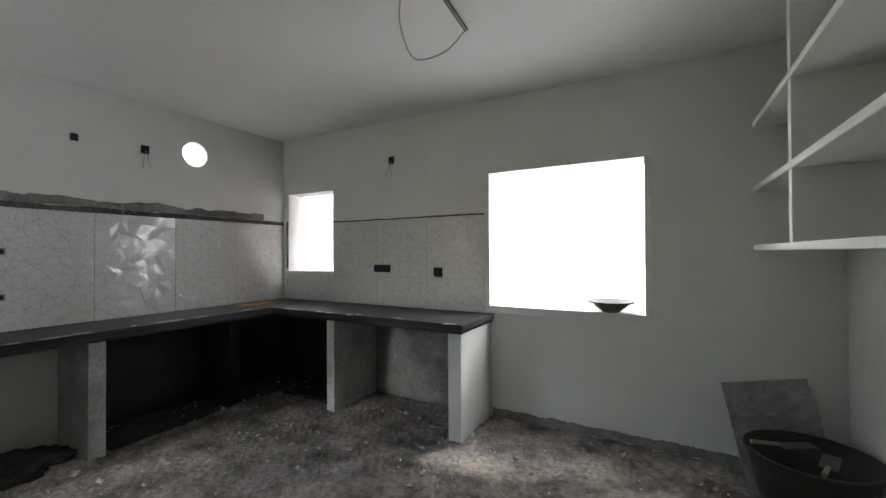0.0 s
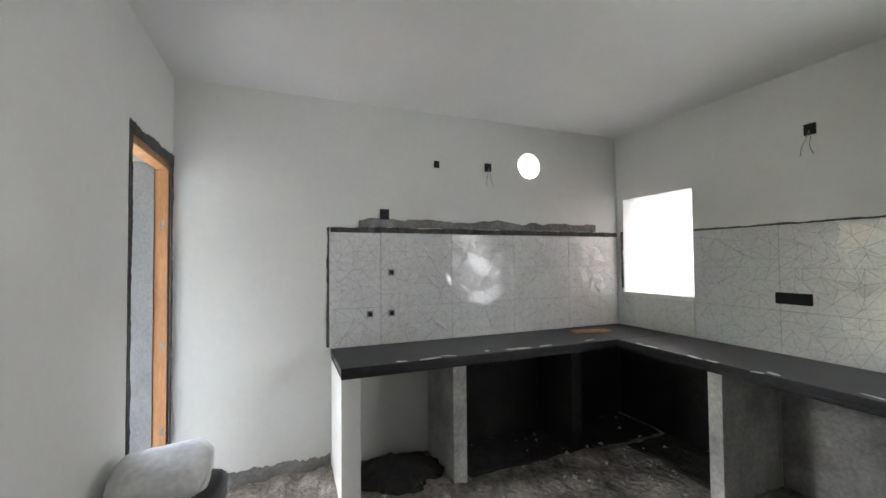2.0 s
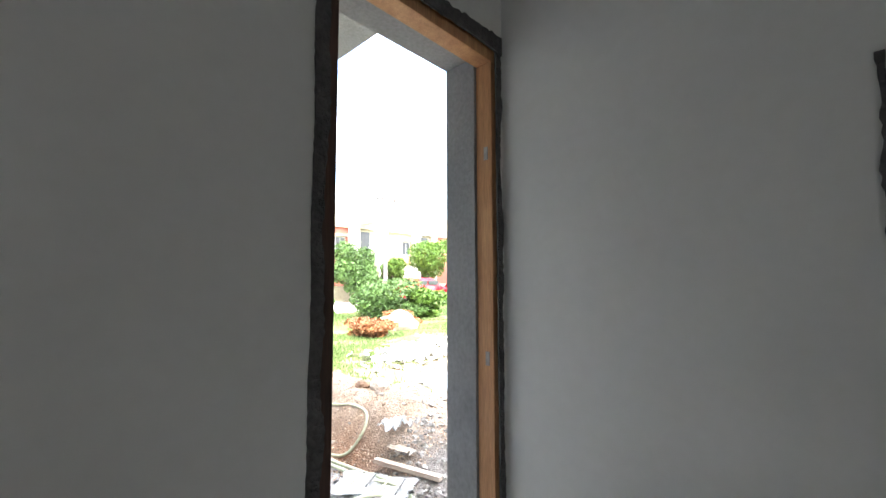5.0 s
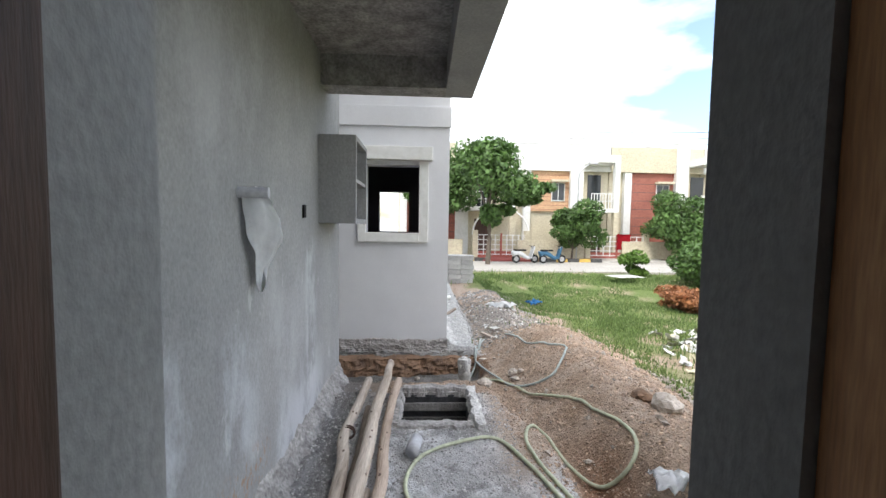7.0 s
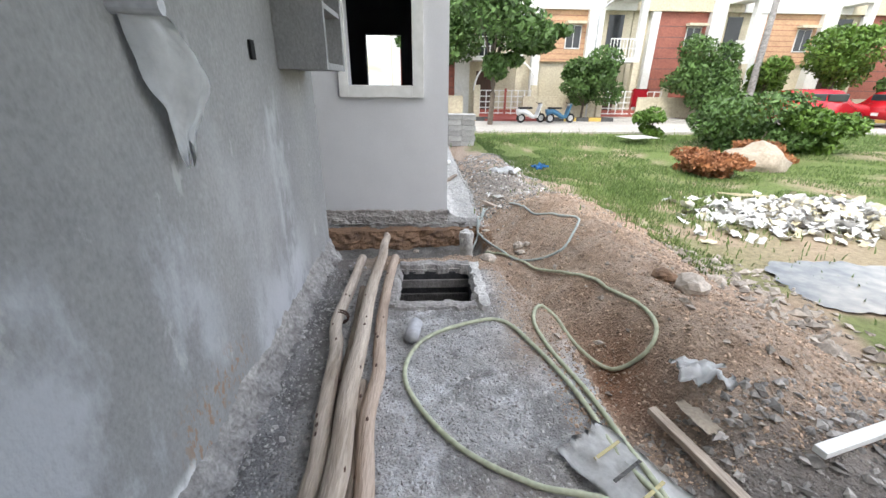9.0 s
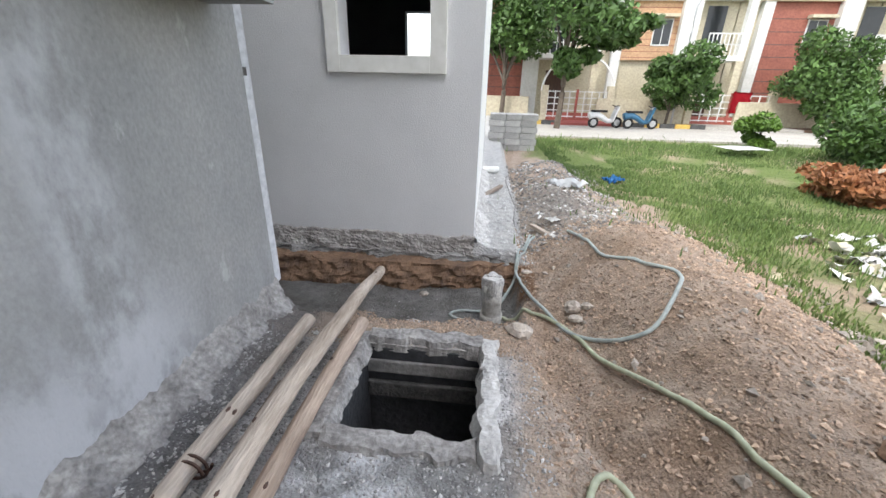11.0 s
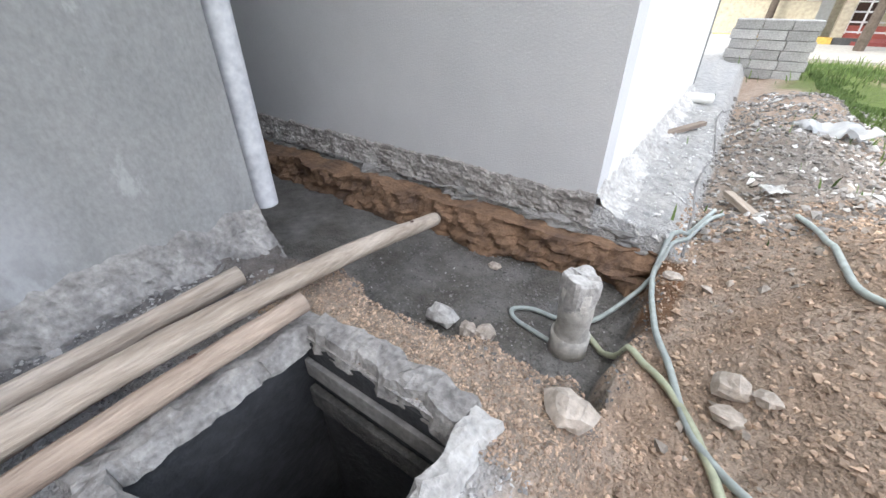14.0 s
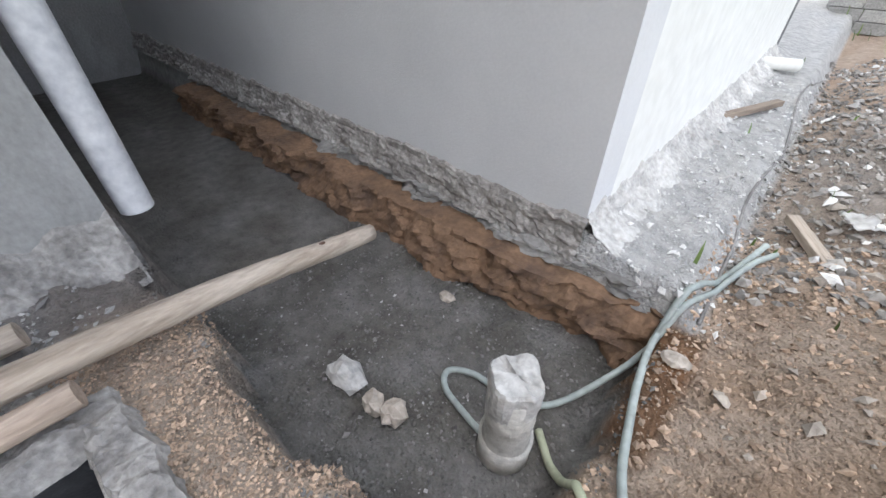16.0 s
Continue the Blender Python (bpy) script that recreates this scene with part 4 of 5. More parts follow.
part("base", bbox(bx[0], bx[1], bx[2] + 0.04, bx[3] - 0.04, bx[4], bx[4] + 0.04, 0.003), M_PLASTER, mbox)
part("top", bbox(bx[0], bx[1], bx[2] + 0.04, bx[3] - 0.04, bx[5] - 0.04, bx[5], 0.003), M_PLASTER, mbox)
part("shelf", bbox(bx[0], bx[1] - 0.01, bx[2] + 0.04, bx[3] - 0.04, 1.82, 1.85), M_PLASTER, mbox)
ob = socket("x", LX + 0.017, 3.55, 1.56, 0.05, 0.09, "open switch box in the cement wall", False)
stub = thing("pipe_stub", "grey pipe stub with a torn white plastic bag hung on it", "pipe")
part("pipe", tube([(LX - 0.02, 2.58, 1.615), (LX + 0.13, 2.60, 1.615)], 0.026, 14), M_PVC, stub)
bm = bmesh.new()
rows_ = []
for j in range(19):
    t = j / 18
    mid = 2.61 + 0.15 * math.sin(min(1.0, t * 1.25) * math.pi / 2) - 0.05 * max(0, t - 0.75) * 4
    half = 0.014 + 0.125 * math.sin(math.pi * min(1.0, 0.08 + 0.80 * t)) ** 1.3
    row = []
    for i in range(15):
        u = i / 14 * 2 - 1
        puff = (1 - u * u) * (0.02 + 0.075 * math.sin(math.pi * min(1, t + 0.1)))
        fold = 0.016 * math.sin(u * 9 + 5 * t) * (1 - t * 0.4) + 0.016 * nz(u * 2.2, t * 5, 1, 3)
        row.append(bm.verts.new((LX + 0.035 + puff + fold, mid + u * half + 0.01 * nz(u * 3, t * 6, 1, 7), 1.635 - 0.42 * t + 0.02 * nz(u * 2, t * 3, 1, 9) - (0.03 * (i % 4) if j == 18 else 0))))
    rows_.append(row)
for a, b in zip(rows_, rows_[1:]):
    for i in range(14):
        bm.faces.new((a[i], a[i + 1], b[i + 1], b[i]))
bmesh.ops.solidify(bm, geom=bm.faces[:], thickness=0.002)
part("plastic_bag", bm, M_POLY, stub, "thin white plastic bag", True)

# far block, hollow, with a window through it
FX, FY = 3.75, 5.92
WO = (2.67, 3.36, 1.37, 2.25)
BK = (2.42, 3.08, 1.32, 2.2)
structure("wall_block_front", wall_with("x", -1.5, FX, FY, FY + 0.2, -0.08, 6.4, [WO]), M_BLOCKW, "pale grey primed wall of the neighbouring block", "wall")
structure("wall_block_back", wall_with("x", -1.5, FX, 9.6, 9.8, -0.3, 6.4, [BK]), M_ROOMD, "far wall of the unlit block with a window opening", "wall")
structure("wall_block_side", bbox(FX - 0.2, FX, FY + 0.2, 9.6, -0.08, 6.4), M_NWHITE, "white painted side wall of the block", "wall")
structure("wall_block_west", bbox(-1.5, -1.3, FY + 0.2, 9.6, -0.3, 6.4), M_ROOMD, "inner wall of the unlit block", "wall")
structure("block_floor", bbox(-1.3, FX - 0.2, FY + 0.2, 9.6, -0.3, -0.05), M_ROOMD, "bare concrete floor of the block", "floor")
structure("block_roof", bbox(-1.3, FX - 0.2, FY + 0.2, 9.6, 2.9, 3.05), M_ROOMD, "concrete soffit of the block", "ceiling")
band = thing("wall_band", "projecting plaster band across the block", "band", kind="structure")
part("band", bbox(-1.5, FX + 0.02, FY - 0.025, FY - 0.001, 2.74, 3.0, 0.005), M_BLOCKW, band)
w3 = thing("window_3", "unglazed window opening with a raised white surround", "window", kind="structure")
part("surround", bbox(2.57, 2.67, FY - 0.045, FY + 0.02, 1.25, 2.30, 0.004), M_HWHITE, w3)
part("surround", bbox(3.36, 3.48, FY - 0.045, FY + 0.02, 1.25, 2.30, 0.004), M_HWHITE, w3)
part("window_sill", bbox(2.67, 3.36, FY - 0.045, FY + 0.02, 1.25, 1.37, 0.004), M_HWHITE, w3)
part("hood", bbox(2.52, 3.53, FY - 0.12, FY - 0.001, 2.301, 2.47, 0.006), M_HWHITE, w3)
foot2 = thing("block_footing", "crumbling concrete footing over cut red soil", "footing", kind="structure")
V_, F_ = lumpy(-1.5, FX + 0.01, lambda a, o, z: (a, FY - o, z), -0.035, -0.20, 0.05, 51.0, 0.03)
quads("plaster_edge", V_, F_, M_RAGP).parent = foot2
V_, F_ = lumpy(FY + 0.0, 9.6, lambda a, o, z: (FX + o - 0.012, a, z), 0.0, -0.17, 0.2, 57.0, 0.05)
quads("lime_fillet", V_, F_, M_WHITEC).parent = foot2
part("beam", bbox(-1.5, FX - 0.01, FY + 0.003, FY + 0.19, -0.46, -0.081), M_ROUGH, foot2)


def bank(name, y_of, z0, z1, depth, seed, material):
    """A broken earth face along x."""
    bm = bmesh.new()
    n, m_ = 230, 12
    g = []
    for j in range(m_ + 1):
        t = j / m_
        row = []
        for i in range(n + 1):
            x = 0.2 + (4.16 - 0.2) * i / n
            q = noise.noise(Vector((x * 3, t * 1.5, seed))) * 0.07 + noise.noise(Vector((x * 11, t * 5, seed))) * 0.045 + noise.noise(Vector((x * 28, t * 9, seed))) * 0.02
            row.append(bm.verts.new((x, y_of(x) - depth * (1 - t) + q, z0 + (z1 - z0) * t + noise.noise(Vector((x * 5, t * 3, seed + 4))) * 0.025)))
        g.append(row)
    for a, b in zip(g, g[1:]):
        for i in range(n):
            bm.faces.new((a[i], a[i + 1], b[i + 1], b[i]))
    top_ = [bm.verts.new((v.co.x, FY + 0.05, v.co.z + 0.02)) for v in g[-1]]
    for i in range(n):
        bm.faces.new((g[-1][i], g[-1][i + 1], top_[i + 1], top_[i]))
    return part(name, bm, material, foot2, "", False)


bank("soil_face", lambda x: 5.72 + 0.10 * sstep(3.2, 4.1, x), -0.48, -0.25, 0.05, 2.0, M_SOILR)
bank("concrete_lip", lambda x: 5.88 + 0.02 * sstep(3.2, 4.1, x), -0.28, -0.19, 0.03, 7.0, M_DUST)

# ---- chamber in the slab ----
pit = thing("inspection_pit", "square open concrete inspection chamber with dark water", "pit", kind="structure")
x0, x1, y0, y1 = PIT
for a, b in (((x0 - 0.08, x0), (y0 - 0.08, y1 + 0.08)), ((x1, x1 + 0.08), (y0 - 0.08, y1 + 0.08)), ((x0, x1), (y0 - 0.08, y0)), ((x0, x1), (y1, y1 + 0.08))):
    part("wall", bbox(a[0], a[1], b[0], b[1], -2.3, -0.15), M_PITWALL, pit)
part("ledge", bbox(x0 + 0.001, x1 - 0.001, y1 - 0.022, y1 - 0.001, -0.30, -0.22, 0.008), M_DUST, pit)
part("ledge", bbox(x0 + 0.001, x1 - 0.001, y1 - 0.03, y1 - 0.001, -0.46, -0.36, 0.008), M_MORTAR, pit)
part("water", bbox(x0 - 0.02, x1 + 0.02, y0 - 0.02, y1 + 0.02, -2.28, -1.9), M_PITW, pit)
rim = thing("pit_rim", "broken pale concrete rim round the chamber", "rim", kind="structure")


def curb(xa, xb, ya, yb, h, seed):
    bm = bmesh.new()
    nx1, ny1 = max(2, int((xb - xa) / 0.022)), max(2, int((yb - ya) / 0.022))
    g = []
    for j in range(ny1 + 1):
        row = []
        for i in range(nx1 + 1):
            x, y = xa + (xb - xa) * i / nx1, ya + (yb - ya) * j / ny1
            ed = min(i, nx1 - i, j, ny1 - j)
            zz = -0.115 + (h + 0.012 * nz(x, y, 9, seed) + 0.012 * nz(x, y, 25, seed)) * (0 if ed == 0 else 0.85 if ed == 1 else 1)
            row.append(bm.verts.new((x + 0.03 * nz(x, y, 9, seed + 1) + 0.016 * nz(x, y, 26, seed + 1), y + 0.03 * nz(x, y, 9, seed + 2) + 0.016 * nz(x, y, 26, seed + 2), zz - (0.05 if ed == 0 else 0))))
        g.append(row)
    for a, b in zip(g, g[1:]):
        for i in range(nx1):
            bm.faces.new((a[i], a[i + 1], b[i + 1], b[i]))
    return bm


part("curb", curb(x1 - 0.02, x1 + 0.11, y0 - 0.1, y1 + 0.1, 0.035, 3), M_WHITEC, rim)
part("curb", curb(x0 - 0.10, x0 + 0.025, y0 - 0.05, y1 + 0.1, 0.02, 5), M_ROUGH, rim)
part("curb", curb(x0 - 0.02, x1 + 0.02, y1 - 0.006, y1 + 0.13, 0.03, 7), M_ROUGH, rim)
part("curb", curb(x0 - 0.02, x1 + 0.02, y0 - 0.10, y0 + 0.045, 0.012, 9), M_ROUGH, rim)


# ---- timber poles ----
def pole_line(ctrl, seed):
    pts = spline(ctrl, 9)
    return [p + Vector((0.007 * math.sin(i * 0.5 + seed), 0, 0.004 * math.sin(i * 0.37 + seed))) for i, p in enumerate(pts)]


def timber(ctrl, r0, r1, seed, mat, label):
    pts = pole_line(ctrl, seed)
    o = tagged(part("timber_pole", tube(pts, r0, 14, 0.04, True, r1 / r0, seed), mat, smooth=False), label, "pole", "bundle of timber poles")
    for f in o.data.polygons:
        f.use_smooth = len(f.vertices) == 4
    rnd = random.Random(seed + 50)
    for k in range(7):
        i = rnd.randrange(3, len(pts) - 2)
        t = i / (len(pts) - 1)
        r = r0 + (r1 - r0) * t
        a = rnd.uniform(0.5, 2.4)
        bm = bmesh.new()
        bmesh.ops.create_icosphere(bm, subdivisions=1, radius=0.011, matrix=Matrix.Translation(pts[i] + Vector((math.cos(a) * r * 0.93, 0, math.sin(a) * r * 0.93))) @ Matrix.Diagonal((0.8, 1.5, 0.7, 1)))
        part("knot", bm, M_DARKW, o, "dark branch knot")
    return o


timber([(2.995, 1.5, -0.05), (3.0, 2.2, -0.05), (2.99, 2.6, -0.045), (2.925, 3.2, -0.045), (2.885, 3.6, -0.035), (2.935, 4.42, 0.0)], 0.046, 0.036, 1, M_POLE, "peeled yellow-brown timber pole lying by the wall")
timber([(3.09, 1.5, 0.0), (3.10, 2.2, 0.0), (3.085, 2.8, 0.0), (3.07, 3.5, 0.0), (3.09, 4.4, 0.0), (3.075, 5.0, -0.09), (3.05, 5.45, -0.19)], 0.054, 0.036, 2, M_POLE, "longest pale peeled pole jutting over the trench")
timber([(3.21, 1.6, -0.07), (3.21, 2.2, -0.07), (3.18, 2.75, -0.065), (3.20, 3.1, -0.06), (3.165, 3.5, -0.055), (3.205, 4.47, -0.03)], 0.044, 0.036, 3, M_POLER, "reddish peeled timber pole beside the chamber")
timber([(3.08, 1.45, -0.085), (3.06, 2.4, -0.08), (3.01, 3.2, -0.085), (2.99, 4.0, -0.085)], 0.038, 0.030, 4, M_POLEG, "grey weathered timber pole among the bundle")
timber([(3.16, 1.45, -0.085), (3.17, 2.0, -0.085), (3.15, 2.55, -0.085), (3.12, 2.95, -0.085)], 0.034, 0.026, 5, M_POLEG, "short grey split timber among the bundle")
tie = tagged(part("rope_tie", tube([(2.90 + 0.048 * math.cos(a), 3.52 + 0.004 * a, -0.043 + 0.047 * math.sin(a)) for a in np.linspace(0, 12.4, 40)], 0.006, 6), M_DARKW), "brown rope wound round a timber pole", "rope")
for k, (x_, y_, r_, l_) in enumerate(((3.42, 1.92, -62, 0.62), (3.24, 2.0, 12, 0.4), (3.30, 2.05, -8, 0.3))):
    bt = tagged(part("wood_batten", bbox(-0.016, 0.016, -l_ / 2, l_ / 2, 0, 0.018, 0.002), M_POLEG), "thin grey batten lying on the slab", "batten", "loose battens")
    bt.matrix_world = pose(x_, y_, gz(x_, y_) + 0.002, 0, 0, r_)

# ---- pipes ----
vent = thing("capped_pipe", "cement-smeared upright pipe with a folded sack cap", "pipe", at=(3.925, 5.21, -0.46))
part("pipe", tube([(0, 0, 0), (0.001, 0.002, 0.10), (0.0, 0.004, 0.20), (-0.004, 0.006, 0.33)], 0.076, 24, 0.012, True, 0.90, 3), M_CEMPIPE, vent, smooth=True)
vent.scale = (1, 1, 1.03)
part("collar", tube([(0, 0.0, 0.0), (0, 0.003, 0.05), (0, 0.004, 0.10)], 0.081, 24, 0.015), M_CEMPIPE, vent, smooth=True)
bm = bmesh.new()
prof = [(0.070, 0.21), (0.0715, 0.25), (0.072, 0.31), (0.072, 0.365), (0.066, 0.378), (0.03, 0.384), (0.0, 0.386)]
rings = []
for r_, z_ in prof:
    rings.append([bm.verts.new(((r_ + 0.008 * (z_ > 0.3) * math.cos(4 * a)) * math.cos(a) - 0.004, (r_ + 0.008 * (z_ > 0.3) * math.cos(4 * a)) * math.sin(a) + 0.006, z_ + 0.012 * abs(math.cos(a * 2)) * (r_ > 0.04) - (0.014 if abs(math.sin(a)) < 0.25 and z_ > 0.36 else 0))) for a in np.linspace(0, 2 * math.pi, 28, endpoint=False)])
for a, b in zip(rings, rings[1:]):
    for k in range(28):
        bm.faces.new((a[k], a[(k + 1) % 28], b[(k + 1) % 28], b[k]))
bmesh.ops.remove_doubles(bm, verts=bm.verts, dist=0.0008)
part("cap", bm, M_WHITEC, vent, "crumpled pale sack cap")
down = thing("drain_pipe", "grey plastic downpipe stopping short of the trench", "drain pipe")
part("pipe", tube([(2.50, 4.82, 0.0), (2.50, 4.82, 3.2)], 0.056, 22, caps=False), M_PVC, down, smooth=True)
part("inner", tube([(2.50, 4.82, 0.001), (2.50, 4.82, 3.2)], 0.051, 22, caps=False), M_DUST, down, smooth=True)
part("bracket", bbox(2.43, 2.57, LEND, 4.78, 1.2, 1.24), M_STEEL, down)
off = tagged(part("pipe_offcut", tube([(3.37, 3.33, -0.07), (3.40, 3.49, -0.07)], 0.045, 20), M_PVC, smooth=True), "short grey pipe offcut lying on the slab", "pipe")
off2 = tagged(part("pipe_offcut", tube([(3.70, 9.0, -0.06), (4.0, 9.2, -0.08)], 0.05, 16), M_HWHITE, smooth=True), "white pipe offcut lying beside the block", "pipe")


# ---- hoses ----
def hose(ctrl, r, material, label, lift=0.0):
    pts = spline([(x, y, gz(x, y) + r + l) for x, y, l in ctrl], 9)
    pts = [Vector((p.x, p.y, max(p.z, gz(p.x, p.y) + r * 0.8))) for p in pts]
    return tagged(part("garden_hose", tube(pts, r, 10), material, smooth=True), label, "hose", "hoses over the soil")


hose([(4.5, 1.8, 0), (4.25, 2.19, 0.02), (3.9, 2.35, 0), (3.61, 2.54, 0), (3.4, 2.84, 0), (3.34, 3.09, 0), (3.44, 3.35, 0), (3.69, 3.52, 0), (3.99, 3.57, 0), (4.15, 3.25, 0.005), (4.27, 2.82, 0.005), (4.31, 2.45, 0.02), (4.39, 2.19, 0.03), (4.5, 1.85, 0)], 0.0135, M_HOSE, "pale green hose looped across the slab")
hose([(4.46, 1.9, 0), (4.40, 2.21, 0.03), (4.37, 2.54, 0.01), (4.33, 2.87, 0), (4.24, 3.25, 0), (4.22, 3.55, 0), (4.30, 3.74, 0), (4.42, 3.72, 0.01), (4.50, 3.42, 0.01), (4.64, 3.21, 0.01), (4.78, 3.13, 0), (4.88, 3.22, 0), (4.91, 3.44, 0), (4.83, 3.75, 0), (4.69, 4.15, 0), (4.51, 4.58, 0), (4.39, 4.90, 0), (4.23, 5.12, 0.0), (4.06, 5.26, 0), (3.98, 5.33, 0)], 0.0135, M_HOSE, "pale green hose trailing over the soil bank into the trench")
hose([(4.30, 6.5, 0), (4.25, 6.3, 0), (4.13, 5.83, 0.01), (4.20, 5.35, 0.02), (4.29, 5.13, 0.01), (4.40, 4.86, 0), (4.57, 4.66, 0), (4.76, 4.61, 0), (4.92, 4.78, 0), (5.04, 5.02, 0), (4.92, 5.27, 0), (4.72, 5.52, 0), (4.68, 6.0, 0), (4.64, 6.40, 0)], 0.0125, M_HOSEG, "blue-grey hose curving over the soil bank")
hose([(4.34, 6.45, 0), (4.26, 6.25, 0.01), (4.13, 5.80, 0.03), (4.08, 5.64, 0.07), (3.97, 5.43, 0.01), (3.84, 5.36, 0), (3.70, 5.35, 0), (3.62, 5.30, 0), (3.66, 5.24, 0), (3.78, 5.21, 0), (3.86, 5.20, 0)], 0.0115, M_HOSEG, "thin blue-grey hose coiled into the trench")
tagged(part("cable", tube([(x, y, gz(x, y) + 0.006) for x, y in [(p.x, p.y) for p in spline([(4.22, 5.9, 0), (4.2, 6.4, 0), (4.16, 6.9, 0), (4.2, 7.6, 0), (4.12, 8.6, 0), (4.2, 9.6, 0)], 8)]], 0.007, 6), M_DUST), "thin grey cable along the walk", "cable")


# ---- stones one could pick up ----
def stone(x, y, s_, seed, material=None, label="broken pale concrete lump lying on the slab", dz=0.0):
    ob = tagged(part("rubble_stone", rock(s_, seed), material or M_STONE), label, "stone", "loose lumps of rubble")
    ob.location = (x, y, gz(x, y) + s_[2] * 0.55 + dz)
    return ob


stone(4.07, 4.66, (0.07, 0.062, 0.05), 3)
stone(3.38, 5.03, (0.075, 0.055, 0.055), 5, M_WHITEC, "whitish concrete lump at the trench edge", 0.02)
stone(3.53, 5.03, (0.042, 0.04, 0.04), 6, dz=0.01)
stone(3.605, 5.05, (0.042, 0.045, 0.045), 7, dz=0.01)
stone(3.37, 5.57, (0.034, 0.026, 0.024), 8, label="small grey stone on the wet trench floor")
stone(4.46, 5.06, (0.058, 0.046, 0.042), 9, label="concrete lump half sunk in the soil bank")
stone(4.54, 5.03, (0.034, 0.03, 0.026), 10)
stone(4.47, 4.97, (0.055, 0.04, 0.025), 11)
stone(4.21, 5.70, (0.045, 0.03, 0.02), 12)
stone(5.29, 3.55, (0.11, 0.09, 0.08), 13, label="large broken concrete lump on the soil bank")
stone(5.2, 3.72, (0.09, 0.08, 0.05), 14, M_SOILR, "red soil clod fallen from the bank")
stone(2.86, 4.36, (0.05, 0.045, 0.045), 15, M_ROUGH, "grey mortar lump at the wall's foot")
boulder = tagged(part("boulder", rock((0.72, 0.55, 0.42), 21, sub=3), M_BOULDER, smooth=True), "large tan boulder lying in the grass", "boulder")
boulder.location = (10.9, 9.9, -0.2)


def in_rect(x0, x1, y0, y1, test=None):
    def f():
        while True:
            x, y = rr.uniform(x0, x1), rr.uniform(y0, y1)
            if PIT[0] - 0.02 < x < PIT[1] + 0.02 and PIT[2] - 0.02 < y < PIT[3] + 0.02:
                continue
            if test is None or test(x, y):
                return x, y, gz(x, y)
    return f


pebbles("slab_gravel", 22000, in_rect(2.6, 4.15, 1.3, 4.42), 0.002, 0.015, M_STONEG, "grey mortar crumbs scattered over the slab", "gravel")
pebbles("wall_foot_rubble", 1300, in_rect(2.62, 2.95, 1.3, 4.6), 0.004, 0.024, M_STONEG, "grey rubble heaped at the wall's foot", "rubble")
pebbles("bank_gravel", 48000, in_rect(4.15, 6.4, 2.4, 6.6), 0.0025, 0.019, M_STONER, "soil clods and pebbles over the bank", "gravel")
pebbles("bank_stones", 500, in_rect(4.3, 6.6, 2.4, 7), 0.01, 0.05, M_STONE, "pale stones scattered on the soil bank", "stones")
pebbles("strip_gravel", 12000, in_rect(3.0, 4.3, 4.40, 4.82, lambda x, y: gz(x, y) > -0.3), 0.002, 0.010, M_STONER, "pinkish grit on the strip beside the trench", "gravel")
pebbles("trench_crumbs", 130, in_rect(2.6, 4.15, 4.8, 5.7, lambda x, y: gz(x, y) < -0.4), 0.003, 0.011, M_STONEG, "pale mortar crumbs on the wet trench floor", "gravel")
pebbles("trench_gravel", 5000, in_rect(2.6, 4.2, 4.7, 5.8), 0.003, 0.012, M_CRUMB, "wet grit on the trench floor", "gravel")
pebbles("rubble_heap", 11000, in_rect(4.2, 5.7, 6.1, 10.5), 0.005, 0.034, M_RUBBLE, "heap of grey masonry rubble beside the block", "rubble")
pebbles("rubble_heap", 500, in_rect(4.3, 5.6, 6.2, 10.5), 0.008, 0.05, M_TRASHW, "white plaster flakes in the rubble heap", "rubble")
pebbles("rubble_heap", 6500, in_rect(4.45, 7.2, 1.0, 2.75), 0.005, 0.042, M_RUBBLE, "dark grey rubble beside the slab", "rubble")
pebbles("bank_foot_stones", 500, in_rect(6.0, 6.9, 2.4, 5.2), 0.02, 0.09, M_STONE, "stones along the foot of the bank", "stones")
pebbles("walk_crumbs", 1300, in_rect(3.76, 4.3, 5.85, 9), 0.004, 0.022, M_TRASHW, "white lime crumbs on the walk", "gravel")


def sheet(name, x, y, w, l, rot, material, label, category, amp=0.03, lift=0.03, seed=1):
    bm = bmesh.new()
    n = 12
    g = [[bm.verts.new(((i / n - 0.5) * w * (1 + 0.15 * nz(j * 0.5, seed, 1)), (j / n - 0.5) * l * (1 + 0.15 * nz(i * 0.5, seed, 1, 4)), lift + amp * nz(i * 0.33, j * 0.33, 1, seed) + amp * 0.5 * nz(i * 0.9, j * 0.9, 1, seed))) for i in range(n + 1)] for j in range(n + 1)]
    for a, b in zip(g, g[1:]):
        for i in range(n):
            bm.faces.new((a[i], a[i + 1], b[i + 1], b[i]))
    bmesh.ops.solidify(bm, geom=bm.faces[:], thickness=0.003)
    ob = tagged(part(name, bm, material, smooth=True), label, category)
    ob.matrix_world = pose(x, y, gz(x, y), 0, 0, rot)
    return ob


sk = sheet("cement_sack", 4.30, 2.33, 0.30, 0.55, 30, M_BAG, "empty white cement sack with yellow print on the slab's edge", "sack", 0.03, 0.035, 3)
for k in range(4):
    part("print_bar", bbox(-0.12 + 0.02 * k, 0.08 + 0.01 * k, -0.2 + k * 0.11, -0.185 + k * 0.11, 0.055, 0.057), M_GOLD if k % 2 else M_MORTAR, sk, "printed bar")
sheet("plastic_bag", 4.90, 2.82, 0.26, 0.17, -14, M_POLY, "crumpled white polythene bag on the rubble", "plastic bag", 0.07, 0.07, 6)
